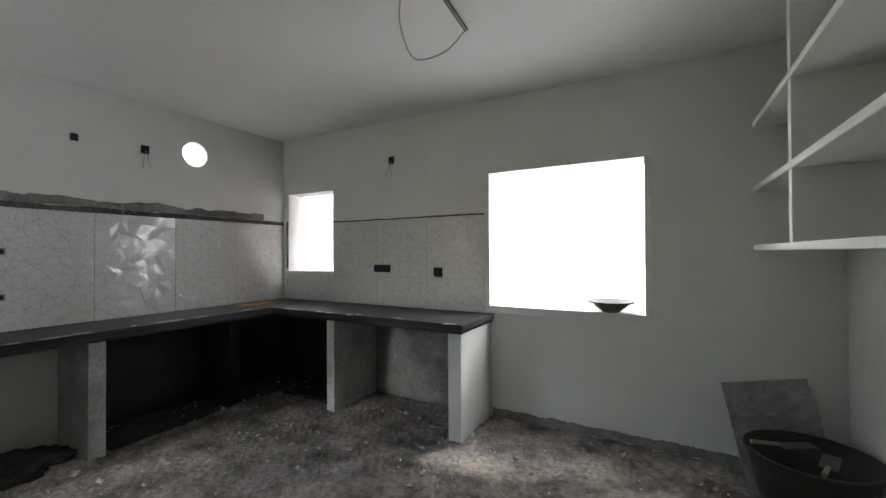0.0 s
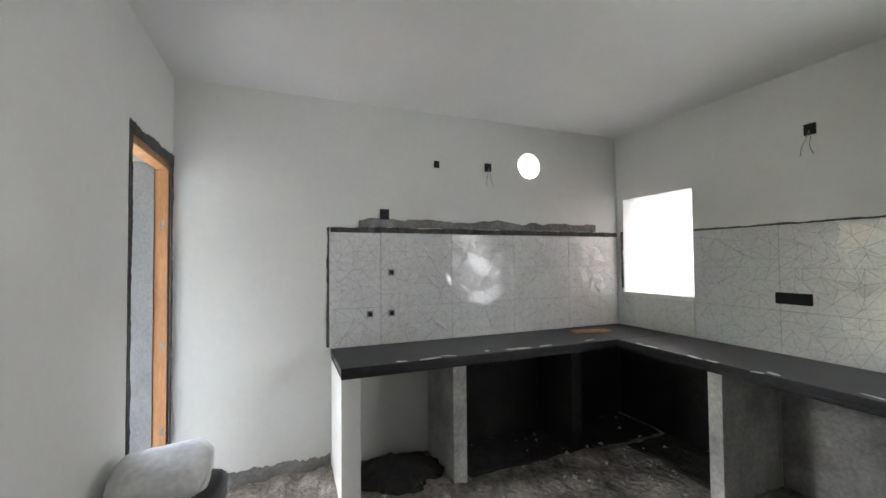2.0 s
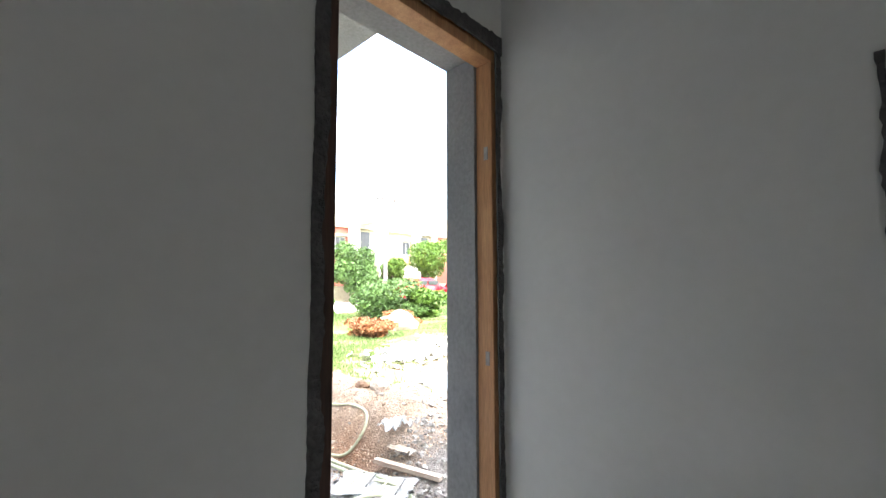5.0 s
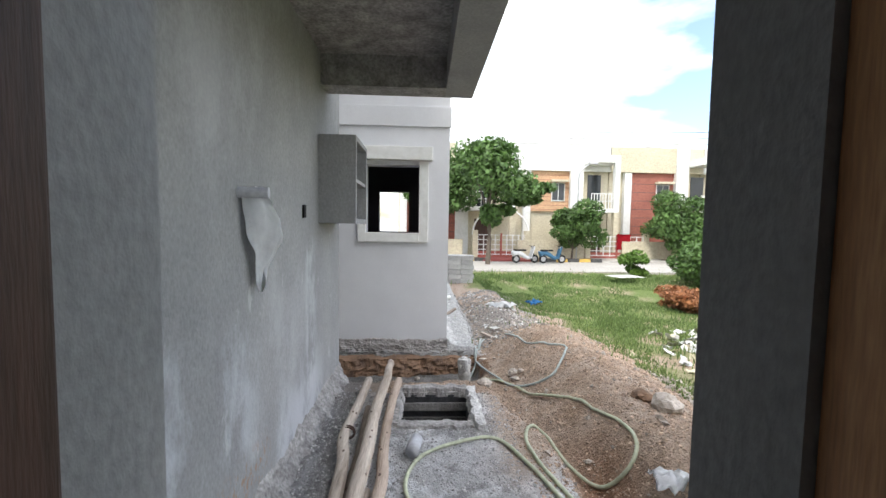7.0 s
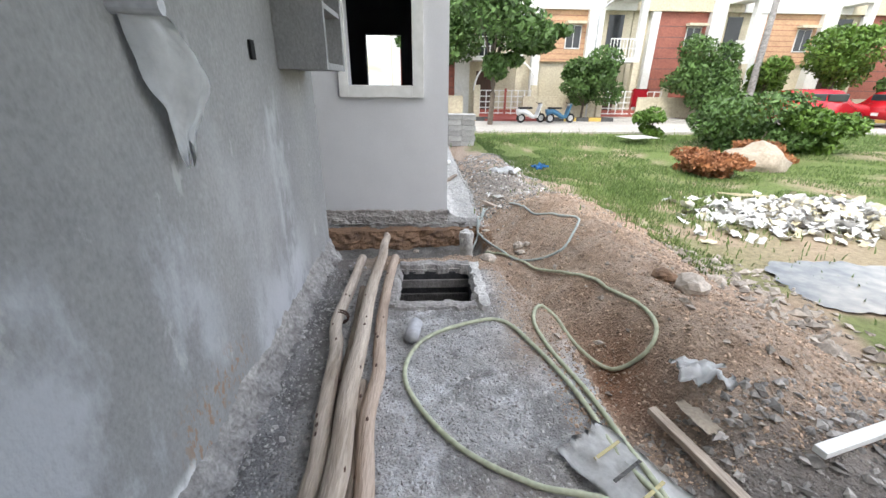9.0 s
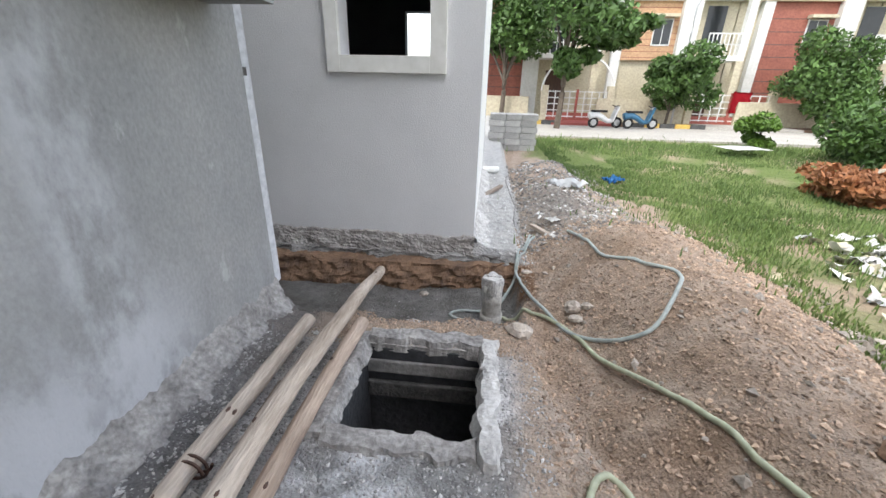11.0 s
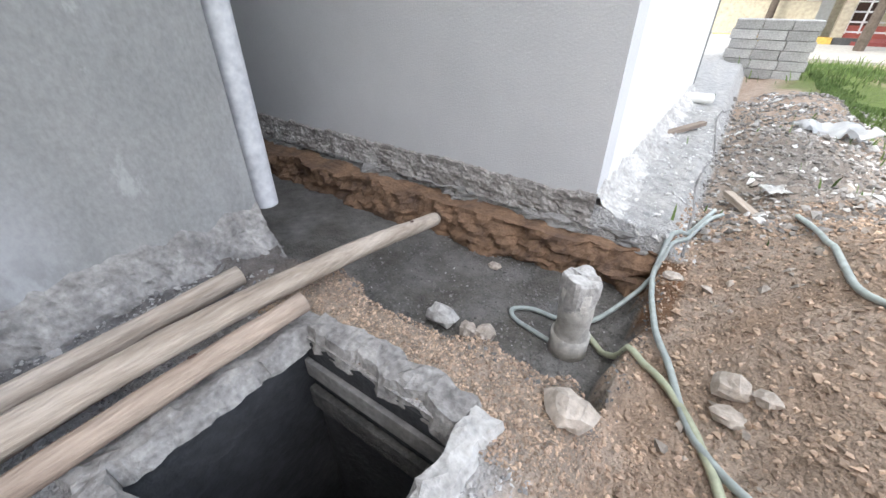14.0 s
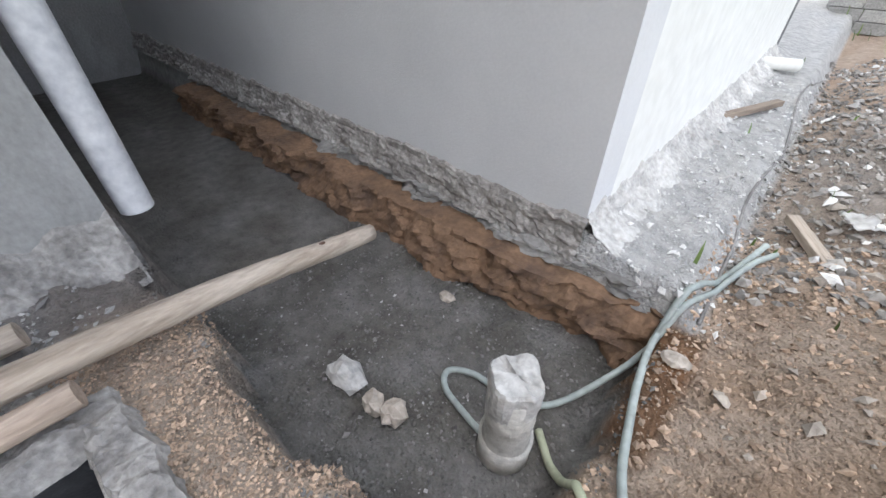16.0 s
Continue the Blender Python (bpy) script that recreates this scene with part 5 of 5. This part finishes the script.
sheet("card_scrap", 4.82, 2.66, 0.13, 0.22, 12, M_CARD, "beige card scrap under a plastic bag", "card", 0.01, 0.03, 7)
sheet("plastic_scrap", 4.95, 8.3, 0.5, 0.4, 30, M_POLY, "white plastic scrap on the rubble heap", "plastic sheet", 0.08, 0.07, 9)
sheet("plastic_scrap", 4.55, 6.75, 0.14, 0.12, 30, M_TRASHW, "small white plaster board scrap", "scrap", 0.02, 0.03, 12)
sheet("blue_scrap", 6.05, 9.9, 0.35, 0.22, 30, M_BLUE, "crumpled blue plastic bag in the grass", "plastic bag", 0.1, 0.08, 10)
sheet("white_panel", 10.3, 13.9, 1.1, 0.8, 12, M_TRASHW, "discarded white door panel lying in the grass", "panel", 0.02, 0.2, 11)
sheet("fallen_sheet", 8.6, 7.2, 0.7, 0.16, -22, M_TRASHY, "pale board lying in the grass", "board", 0.03, 0.12, 13)
for k, (x_, y_, r_, l_, m_, lab) in enumerate(((4.42, 6.62, 28, 0.34, M_POLE, "short sawn timber block by the walk"), (3.93, 7.9, -22, 0.6, M_POLEG, "thin pale stick on the walk"), (4.74, 2.50, 14, 0.62, M_POLE, "bamboo stick among the rubble"), (5.43, 2.44, -76, 0.66, M_RAILW, "white painted lath on the rubble"), (5.95, 2.30, -80, 0.4, M_RAILW, "white painted lath on the rubble"))):
    bt = tagged(part("batten", bbox(-0.026, 0.026, -l_ / 2, l_ / 2, 0, 0.035, 0.004), m_), lab, "batten", "loose sticks and laths")
    bt.matrix_world = pose(x_, y_, gz(x_, y_) + 0.015, 0, 0, r_)

# trash heap and puddle
V, F, K = [], [], []
for name_, mat_, n_ in (("trash_heap", M_TRASHW, 760), ("trash_heap", M_TRASHY, 190)):
    V, F = [], []
    for _ in range(n_):
        x, y = rr.gauss(9.1, 0.8), rr.gauss(6.4, 0.36)
        s_ = rr.uniform(0.05, 0.15)
        zc = gz(x, y) + 0.03 + rr.random() * 0.24 * math.exp(-((x - 9.1) / 1.1) ** 2 - ((y - 6.4) / 0.5) ** 2)
        e = Euler((rr.uniform(-0.9, 0.9), rr.uniform(-0.9, 0.9), rr.uniform(0, 6.3))).to_matrix()
        i0 = len(V)
        for j in range(4):
            for i in range(4):
                v = e @ Vector(((i / 3 - 0.5) * s_ * 1.5 * rr.uniform(0.8, 1.2), (j / 3 - 0.5) * s_ * rr.uniform(0.8, 1.2), rr.uniform(-0.25, 0.25) * s_))
                V.append((x + v.x, y + v.y, max(zc + v.z, gz(x, y) + 0.01)))
        for j in range(3):
            for i in range(3):
                a = i0 + j * 4 + i
                F.append((a, a + 1, a + 5, a + 4))
    tagged(quads(name_, V, F, mat_, True), "spread heap of torn white and yellow sacks", "trash", kind="stuff")
bm = bmesh.new()
vs = []
for a in np.linspace(0, 2 * math.pi, 140, endpoint=False):
    k = 1 + 0.28 * noise.noise(Vector((math.cos(a) * 1.6, math.sin(a) * 1.6, 5))) + 0.16 * noise.noise(Vector((math.cos(a) * 5, math.sin(a) * 5, 2))) + 0.06 * noise.noise(Vector((math.cos(a) * 14, math.sin(a) * 14, 8)))
    vs.append(bm.verts.new((7.7 + 0.95 * k * math.cos(a), 4.35 + 0.55 * k * math.sin(a), 0)))
bm.faces.new(vs)
for v in bm.verts:
    v.co.z = -0.335
structure("puddle", bm, M_WATER, "muddy puddle reflecting the sky", "water")

# grass and weeds
def blades(name, n, place, h0, h1, wd, material, label, category="grass"):
    g = np.random.RandomState(7)
    V, F = [], []
    for _ in range(n):
        x, y = place(g)
        z = gz(x, y)
        h, a, ln = g.uniform(h0, h1), g.uniform(0, 6.28), g.uniform(-0.5, 0.5, 2)
        dx, dy = math.cos(a) * wd, math.sin(a) * wd
        i0 = len(V)
        V += [(x - dx, y - dy, z - 0.01), (x + dx, y + dy, z - 0.01), (x + dx * 0.7 + ln[0] * h * 0.4, y + dy * 0.7 + ln[1] * h * 0.4, z + h * 0.6), (x - dx * 0.7 + ln[0] * h * 0.4, y - dy * 0.7 + ln[1] * h * 0.4, z + h * 0.6), (x + ln[0] * h, y + ln[1] * h, z + h)]
        F += [(i0, i0 + 1, i0 + 2, i0 + 3), (i0 + 3, i0 + 2, i0 + 4)]
    return tagged(quads(name, V, F, material), label, category, kind="stuff")


def lawn(g):
    while True:
        x, y = 5.2 + 22 * g.random_sample() ** 1.5, g.uniform(4.2, 15.8)
        n = nz(x, y, 1.6, 4)
        if x + 1.5 * sstep(7, 12, y) < 6.15 + 0.5 * n or nz(x, y, 0.9, 9) < -0.18:
            continue
        if ((x - 7.75) / 1.5) ** 2 + ((y - 4.15) / 1.05) ** 2 < 1:
            continue
        if ((x - 8.9) / 2.3) ** 2 + ((y - 5.7) / 1.35) ** 2 < 1:
            continue
        return x, y


blades("grass", 90000, lawn, 0.02, 0.065, 0.008, M_GRASS, "patchy green grass of the vacant plot")
blades("tall_grass", 5000, lambda g: (g.normal(7.3, 0.9), g.normal(8.0, 1.3)), 0.03, 0.11, 0.008, M_GRASS, "taller bright green grass by the rubble")
blades("road_weeds", 9000, lambda g: (g.uniform(3.9, 26), g.normal(14.6, 0.7)), 0.04, 0.18, 0.012, M_GRASS, "weeds along the road's edge", "weeds")


def leaves(n, lumps, size, seed):
    g = np.random.RandomState(seed)
    V, F = [], []
    for _ in range(n):
        c, r = lumps[g.randint(len(lumps))]
        d = g.normal(size=3)
        d /= np.linalg.norm(d)
        p = np.array(c) + d * np.array(r) * (0.45 + 0.6 * g.random_sample() ** 0.6)
        a, b = g.normal(size=3), g.normal(size=3)
        a /= np.linalg.norm(a)
        b = np.cross(a, b)
        b /= np.linalg.norm(b)
        s_ = size * g.uniform(0.6, 1.3)
        i0 = len(V)
        V += [tuple(p - a * s_), tuple(p + b * s_ * 0.45), tuple(p + a * s_), tuple(p - b * s_ * 0.45)]
        F.append((i0, i0 + 1, i0 + 2, i0 + 3))
    return V, F


def tree(x, y, h, lumps, label, n=4200, leaf=0.11, mat=None, trunk=0.09, name="tree", cat="tree", seed=1, z0=None):
    z0 = gz(x, y) if z0 is None else z0
    t = thing(name, label, cat, at=(x, y, z0))
    if trunk:
        part("trunk", tube(spline([(0, 0, -0.05), (0.05, 0.02, h * 0.3), (-0.04, 0.03, h * 0.6), (0.02, 0, h * 0.92)], 5), trunk, 9, 0.06, True, 0.35, seed), M_BARK, t)
        for k, (c, r) in enumerate(lumps[:7]):
            zb = min(c[2], h) * 0.55
            part("limb", tube(spline([(0, 0, zb * 0.8), (c[0] * 0.5, c[1] * 0.5, (zb + c[2]) / 2), c], 4), trunk * 0.45, 6, 0.05, True, 0.3, k), M_BARK, t)
    V, F = leaves(int(n * 1.7), lumps, leaf, seed)
    cr = quads("crown", V, F, mat or M_LEAF)
    cr.parent = t
    return t


def clump(cx, cz, rx, rz, k, seed, ry=None):
    g = random.Random(seed)
    out = []
    for _ in range(k):
        a, q = g.uniform(0, 6.28), g.uniform(0.1, 0.8)
        out.append(((cx + math.cos(a) * rx * q, math.sin(a) * (ry or rx) * q, cz + g.uniform(-1, 1) * rz * 0.75), (rx * g.uniform(0.32, 0.6), rx * g.uniform(0.32, 0.6), rz * g.uniform(0.3, 0.55))))
    return out


# ---- street ----
structure("road", bbox(-60, 120, 16.4, 20.6, -0.5, -0.30), M_ROAD, "pale concrete village road", "road")
structure("pavement", bbox(-60, 120, 20.75, 22.6, -0.5, -0.22), M_SOILR, "earth verge before the houses", "pavement")
structure("drive", bbox(6.4, 9.0, 20.6, 23.0, -0.5, -0.205), M_REDP, "dark red paved drive before the gate", "drive")
structure("drive_apron", bbox(12.6, 16.3, 20.6, 23.0, -0.5, -0.205), M_ROAD, "pale concrete drive", "drive")
kerb = thing("kerb", "kerb stones painted yellow and black in turn", "kerb", kind="structure")
kx, kk = 0.0, 0
kyel, kblk = mesh_of("kerb_stone", bbox(0, 0.58, 20.6, 20.74, -0.32, -0.13, 0.012), M_YEL), mesh_of("kerb_stone", bbox(0, 0.58, 20.6, 20.74, -0.32, -0.13, 0.012), M_KBLK)
while kx < 36:
    if not (6.0 < kx < 9.0 or 12.4 < kx < 16.3):
        o = new("kerb_stone", kyel if kk % 2 else kblk)
        o.location, o.parent = (kx, 0, 0), kerb
    kx += 0.6
    kk += 1


def railing(parent, x0, x1, y, z0, z1, n, posts, material, r=0.022):
    for k in range(n):
        z = z0 + (z1 - z0) * k / max(1, n - 1)
        part("rail", bbox(x0, x1, y - r / 2, y + r / 2, z - r, z + r), material, parent)
    for k in range(posts + 1):
        x = x0 + (x1 - x0) * k / posts
        part("post", bbox(x - r, x + r, y - r * 0.9, y + r * 0.9, z0 - 0.05, z1 + 0.03), material, parent)


def gate(x0, x1, y, label):
    g_ = thing("driveway_gate", label, "gate", "house gates")
    railing(g_, x0, x1, y, -0.05, 1.0, 5, 8, M_RAILW)
    part("gate_frame", bbox((x0 + x1) / 2 - 0.05, (x0 + x1) / 2 + 0.05, y - 0.04, y + 0.04, -0.15, 1.1), M_GATE, g_)
    part("bottom_sheet", bbox(x0, x1, y - 0.008, y + 0.008, -0.2, 0.12), M_GATE, g_)
    return g_


def house(x0, x1, y, top_, clad, red, first=False, seed=0):
    h = thing("row_house", "two-storey cream and white house with %s cladding" % ("brick-red" if red else "tan"), "house", "row of houses")
    part("wall", bbox(x0, x1, y, y + 8, -0.3, top_), M_CREAM, h)
    c0, c1 = clad
    part("cladding", bbox(c0, c1, y - 0.16, y - 0.001, -0.25 if red else 2.4, 4.75), M_CLADR if red else M_CLADT, h)
    z = 2.6
    for k in range(9):
        zz = (0.1 if red else 2.5) + k * (0.5 if red else 0.25)
        if zz < 4.7:
            part("cladding_joint", bbox(c0, c1, y - 0.165, y - 0.1605, zz, zz + 0.025), M_KBLK if red else M_CLADR, h)
    part("parapet", bbox(x0 - 0.1, x1, y - 0.35, y - 0.161, 4.76, top_ + 0.12), M_HWHITE if not red else M_CREAM, h)
    part("corner_fin", bbox(c0 - 0.42, c0 - 0.001, y - 0.30, y - 0.001, -0.3, 4.759), M_HWHITE, h)
    part("tower", bbox(c1 + 0.001, c1 + 0.75, y - 0.45, y - 0.001, -0.3, top_ + 0.55), M_HWHITE, h)
    # window with hood, frame, panes and bars
    wx = c1 - 1.05
    w = part("window", bbox(wx, wx + 0.8, y - 0.20, y - 0.166, 3.0, 4.1), M_RAILW, h)
    for k in (0, 1):
        part("pane", bbox(wx + 0.05 + 0.37 * k, wx + 0.38 + 0.37 * k, y - 0.21, y - 0.2005, 3.06, 4.04), M_GLASSD, w)
    part("hood", bbox(wx - 0.1, wx + 0.9, y - 0.55, y - 0.201, 4.12, 4.24), M_CREAM, h)
    # balcony bay
    b0, b1 = c1 + 0.76, x1 - 0.05
    part("balcony_floor", bbox(b0, b1, y - 1.6, y - 0.001, 2.35, 2.55), M_HWHITE, h)
    part("balcony_roof", bbox(b0, b1, y - 1.6, y - 0.001, 5.1, 5.5), M_HWHITE, h)
    part("column", bbox(b1 - 0.28, b1, y - 1.6, y - 1.32, -0.3, 2.349), M_CREAM, h)
    part("column", bbox(b1 - 0.28, b1, y - 1.6, y - 1.32, 2.551, 5.099), M_HWHITE, h)
    part("door", bbox(b0 + 0.4, b0 + 1.2, y - 0.03, y - 0.002, 2.55, 4.6), M_GLASSD, h)
    part("door", bbox(b0 + 0.4, b0 + 1.3, y - 0.03, y - 0.002, -0.2, 1.9), M_DARKW, h)
    part("railing", bbox(b0, b1, y - 1.58, y - 1.55, 3.35, 3.40), M_RAILW, h)
    part("railing", bbox(b0, b1, y - 1.58, y - 1.55, 2.95, 2.99), M_RAILW, h)
    for k in range(9):
        xx = b0 + (b1 - 0.3 - b0) * k / 8
        part("baluster", bbox(xx, xx + 0.035, y - 1.58, y - 1.55, 2.551, 3.35), M_RAILW, h)
    part("vent", bbox(c0 + 1.2, c0 + 2.2, y + 0.6, y + 1.4, top_, top_ + 0.35), M_DUST, h)
    part("gate_wall", bbox(x0, c1 + 0.3, y - 1.95, y - 1.78, -0.3, 0.75), M_CREAM, h)
    return h


house(1.9, 8.45, 24.0, 6.1, (2.4, 5.2), True)
house(8.5, 14.3, 24.0, 6.35, (9.6, 11.9), False)
house(14.35, 19.9, 24.0, 6.1, (15.6, 18.2), True)
house(19.95, 25.7, 24.0, 6.1, (21.2, 24.2), False)
house(25.75, 31.5, 24.0, 6.1, (27.0, 29.8), True)
house(31.55, 37.5, 24.0, 6.1, (32.8, 35.6), False)
gate(6.35, 8.9, 22.2, "white barred gate with a red centre post")
gate(12.6, 15.6, 22.2, "white barred gate with a cloth hung over it")
for x_ in (6.2, 9.05, 12.45, 15.75):
    tagged(part("gate_pillar", bbox(x_ - 0.14, x_ + 0.14, 22.1, 22.4, -0.25, 1.25, 0.01), M_CREAM), "square cream gate pillar", "pillar", "gate pillars")
arch = thing("entrance_arch", "thin white metal arch over the gate", "arch")
part("bar", tube([(7.6 + 1.55 * math.cos(a), 22.2, 1.0 + 1.5 * math.sin(a)) for a in np.linspace(0, math.pi, 24)], 0.045, 8), M_RAILW, arch)
cl = sheet("red_cloth", 14.45, 22.16, 0.75, 0.85, 0, M_CLOTH, "bright red cloth hung over the gate", "cloth", 0.06, 0.0, 4)
cl.matrix_world = pose(14.45, 22.13, 0.72, 90, 0, 0)


def wheel(parent, x, y, z, r, w=0.09):
    wh = part("wheel", tube([(x, y - w / 2, z), (x, y + w / 2, z)], r, 20), M_TYRE, parent)
    part("rim", tube([(x, y - w / 2 - 0.006, z), (x, y + w / 2 + 0.006, z)], r * 0.6, 14), M_CHROME, wh)
    return wh


def scooter(x, y, mat, label, rot):
    s_ = thing("scooter", label, "scooter", "parked scooters", at=(x, y, -0.30))
    s_.rotation_euler, s_.scale = (0, 0, radians(rot)), (0.82, 0.82, 0.82)
    wheel(s_, -0.6, 0, 0.25, 0.25)
    wheel(s_, 0.6, 0, 0.25, 0.25)
    part("body", tube(spline([(-0.85, 0, 0.55), (-0.55, 0, 0.62), (-0.2, 0, 0.5), (0.1, 0, 0.32), (0.4, 0, 0.35)], 4), 0.17, 10, 0, True, 0.55), mat, s_, smooth=True)
    part("seat", bbox(-0.75, 0.0, -0.13, 0.13, 0.72, 0.82, 0.03), M_TYRE, s_)
    part("leg_shield", bbox(-0.04, 0.04, -0.2, 0.2, -0.35, 0.35, 0.03, pose(0.42, 0, 0.66, 0, 18, 0)), mat, s_)
    part("handlebar", tube([(0.42, -0.32, 1.05), (0.36, 0, 1.0), (0.42, 0.32, 1.05)], 0.018, 8), M_TYRE, s_)
    part("headlight", bbox(0.40, 0.52, -0.09, 0.09, 0.88, 1.03, 0.03), M_CHROME, s_)
    part("fork", tube([(0.45, 0, 0.95), (0.6, 0, 0.25)], 0.03, 8), M_TYRE, s_)
    return s_


scooter(8.4, 19.9, M_SCW, "white scooter parked beside the kerb", 12)
scooter(9.75, 19.9, M_SCB, "dark blue scooter parked beside the kerb", 8)


def car(x, y, rot, label):
    c = thing("parked_car", label, "car", "parked cars", at=(x, y, -0.30))
    c.rotation_euler = (0, 0, radians(rot))
    bm = bmesh.new()
    prof = [(-2.1, 0.35), (-2.15, 0.75), (-2.0, 0.95), (-1.75, 1.0), (-1.35, 1.45), (-0.4, 1.55), (0.5, 1.5), (1.2, 1.02), (1.9, 0.9), (2.1, 0.7), (2.1, 0.35)]
    L, R = [], []
    for px_, pz_ in prof:
        ins = 0.0 if pz_ < 1.02 else 0.18
        L.append(bm.verts.new((px_, -0.85 + ins, pz_)))
        R.append(bm.verts.new((px_, 0.85 - ins, pz_)))
    n = len(prof)
    for k in range(n):
        bm.faces.new((L[k], L[(k + 1) % n], R[(k + 1) % n], R[k]))
    bm.faces.new(L)
    bm.faces.new(R[::-1])
    bmesh.ops.recalc_face_normals(bm, faces=bm.faces)
    bmesh.ops.bevel(bm, geom=bm.edges[:], offset=0.06, segments=2, affect="EDGES")
    part("body", bm, M_CAR, c, smooth=True)
    for x_ in (-1.3, 1.3):
        for y_ in (-0.80, 0.80):
            wheel(c, x_, y_, 0.33, 0.33, 0.2)
    for x0_, x1_ in ((-1.25, -0.5), (-0.4, 0.65)):
        part("side_window", bbox(x0_, x1_, -0.80, -0.70, 1.08, 1.38, 0.04), M_GLASSD, c)
    part("rear_window", bbox(-1.66, -1.40, -0.55, 0.55, 1.08, 1.36, 0.03), M_GLASSD, c)
    for y_ in (-0.62, 0.62):
        part("tail_light", bbox(-2.14, -1.98, y_ - 0.18, y_ + 0.18, 0.78, 0.92, 0.02), M_CLOTH, c)
    part("number_plate", bbox(-2.19, -2.14, -0.25, 0.25, 0.5, 0.62), M_RAILW, c)
    return c


car(20.6, 18.8, 8, "bright red hatchback parked along the road")
car(25.3, 18.9, 8, "dark red saloon parked along the road")

up = thing("utility_pole", "concrete electricity pole with a cross-arm and wires", "utility pole", at=(19.6, 21.4, -0.3))
part("pole", tube([(0, 0, 0), (0, 0, 7.6)], 0.17, 10, 0, True, 0.6), M_ROUGH, up)
part("cross_arm", bbox(-0.85, 0.85, -0.05, 0.05, 6.85, 6.95), M_STEEL, up)
for x_ in (-0.75, -0.3, 0.75):
    part("insulator", tube([(x_, 0, 6.95), (x_, 0, 7.2)], 0.05, 8), M_DARKW, up)
for k in range(3):
    part("wire", tube([(-0.7 + 0.6 * k - 26 * t, 0.3 * t, 6.95 - 0.3 * k + 0.9 * (t * t - t)) for t in np.linspace(0, 1, 14)], 0.012, 4), M_KBLK, up)
lamp = thing("street_lamp", "slim grey street lamp with a curved arm", "street lamp", at=(11.6, 21.6, -0.22))
part("post", tube(spline([(0, 0, 0), (0, 0, 3.5), (0.05, 0, 4.6), (0.6, 0, 5.1)], 6), 0.04, 8), M_CHROME, lamp)
part("head", bbox(0.5, 1.0, -0.08, 0.08, 5.06, 5.16, 0.03), M_CHROME, lamp)

tree(6.4, 19.0, 5.2, clump(0.2, 4.3, 1.9, 1.5, 12, 3) + clump(1.5, 3.3, 1.5, 0.6, 6, 4) + clump(0.4, 2.0, 0.9, 0.8, 4, 5), "tall leafy tree with layered branches beside the block", 6500, 0.13, None, 0.12, seed=3, z0=-0.3)
tree(4.3, 21.6, 5.0, clump(0, 4.0, 2.0, 1.6, 12, 8), "dark tree behind the block", 4500, 0.14, None, 0.12, seed=8, z0=-0.25)
tree(11.2, 21.2, 2.8, clump(0, 1.7, 1.5, 1.2, 12, 13), "bushy dark green tree by the gate", 5200, 0.10, None, 0.06, seed=13, z0=-0.25)
tree(16.9, 20.9, 3.6, clump(0, 2.0, 1.55, 1.5, 14, 17), "rounded dark green tree on the verge", 6500, 0.10, None, 0.07, seed=17, z0=-0.25)
tree(23.2, 20.9, 4.0, clump(0, 3.1, 1.75, 1.3, 14, 23), "light green round-crowned tree behind a car", 6500, 0.10, M_LEAFL, 0.08, seed=23, z0=-0.25)
tree(20.4, 21.6, 3.0, clump(0, 1.7, 1.1, 1.0, 9, 27), "light green shrub beside the pole", 2600, 0.10, M_LEAFL, 0.05, seed=27, z0=-0.25)
tree(28.5, 21.2, 3.6, clump(0, 2.4, 1.6, 1.2, 10, 29), "green tree farther along the verge", 4000, 0.11, None, 0.07, seed=29, z0=-0.25)
tree(12.7, 12.6, 1.4, clump(0, 0.7, 1.5, 0.75, 14, 31), "sprawling green bush in the vacant plot", 5200, 0.075, None, 0.03, "bush", "bush", 31)
tree(14.3, 12.0, 1.4, clump(0, 0.6, 1.3, 0.6, 10, 33), "sprawling green bush in the vacant plot", 3600, 0.075, M_LEAFL, 0.03, "bush", "bush", 33)
tree(11.6, 15.5, 1.2, clump(0, 0.5, 0.7, 0.45, 6, 35), "small light green weed bush", 1600, 0.07, M_LEAFL, 0.02, "bush", "bush", 35)
tree(9.4, 9.3, 0.6, clump(0, 0.25, 0.9, 0.28, 9, 37), "dry rust-coloured brushwood in the grass", 2600, 0.06, M_DRY, 0.02, "brushwood", "brushwood", 37)
tree(11.9, 10.9, 0.8, clump(0, 0.3, 0.9, 0.3, 7, 39), "dry rust-coloured brushwood by the boulder", 1500, 0.06, M_DRY, 0.02, "brushwood", "brushwood", 39)

# stacked cement blocks behind the far block
stack = thing("block_stack", "neat stack of grey cement blocks by the roadside", "block stack", at=(4.3, 13.2, gz(4.3, 13.2)))
cb = mesh_of("cement_block", bbox(0.004, 0.396, 0.004, 0.196, 0.004, 0.146, 0.006), M_CBLOCK)
for k in range(6):
    for i in range(3):
        for j in range(3):
            o = new("cement_block", cb)
            o.location, o.parent = (-0.5 + i * 0.4 + 0.03 * (k % 2), j * 0.2, k * 0.15), stack

# neighbours seen through the kitchen windows, and the far side of the plot
# extra height added to keep the sun off the kitchen floor
structure("compound_wall", bbox(-3, 1.999, -4.55, -4.35, -0.4, 4.4), M_NWHITE, "white compound wall outside the kitchen, heightened to block the sun", "wall")
# extra height and a narrow gap, chosen to dim the small window
structure("neighbour_wall", bbox(2.0, 9, -3.9, -3.7, -0.4, 10.5), M_PINK, "pale pink wall of the neighbouring house, set tall and close to cut light", "wall")
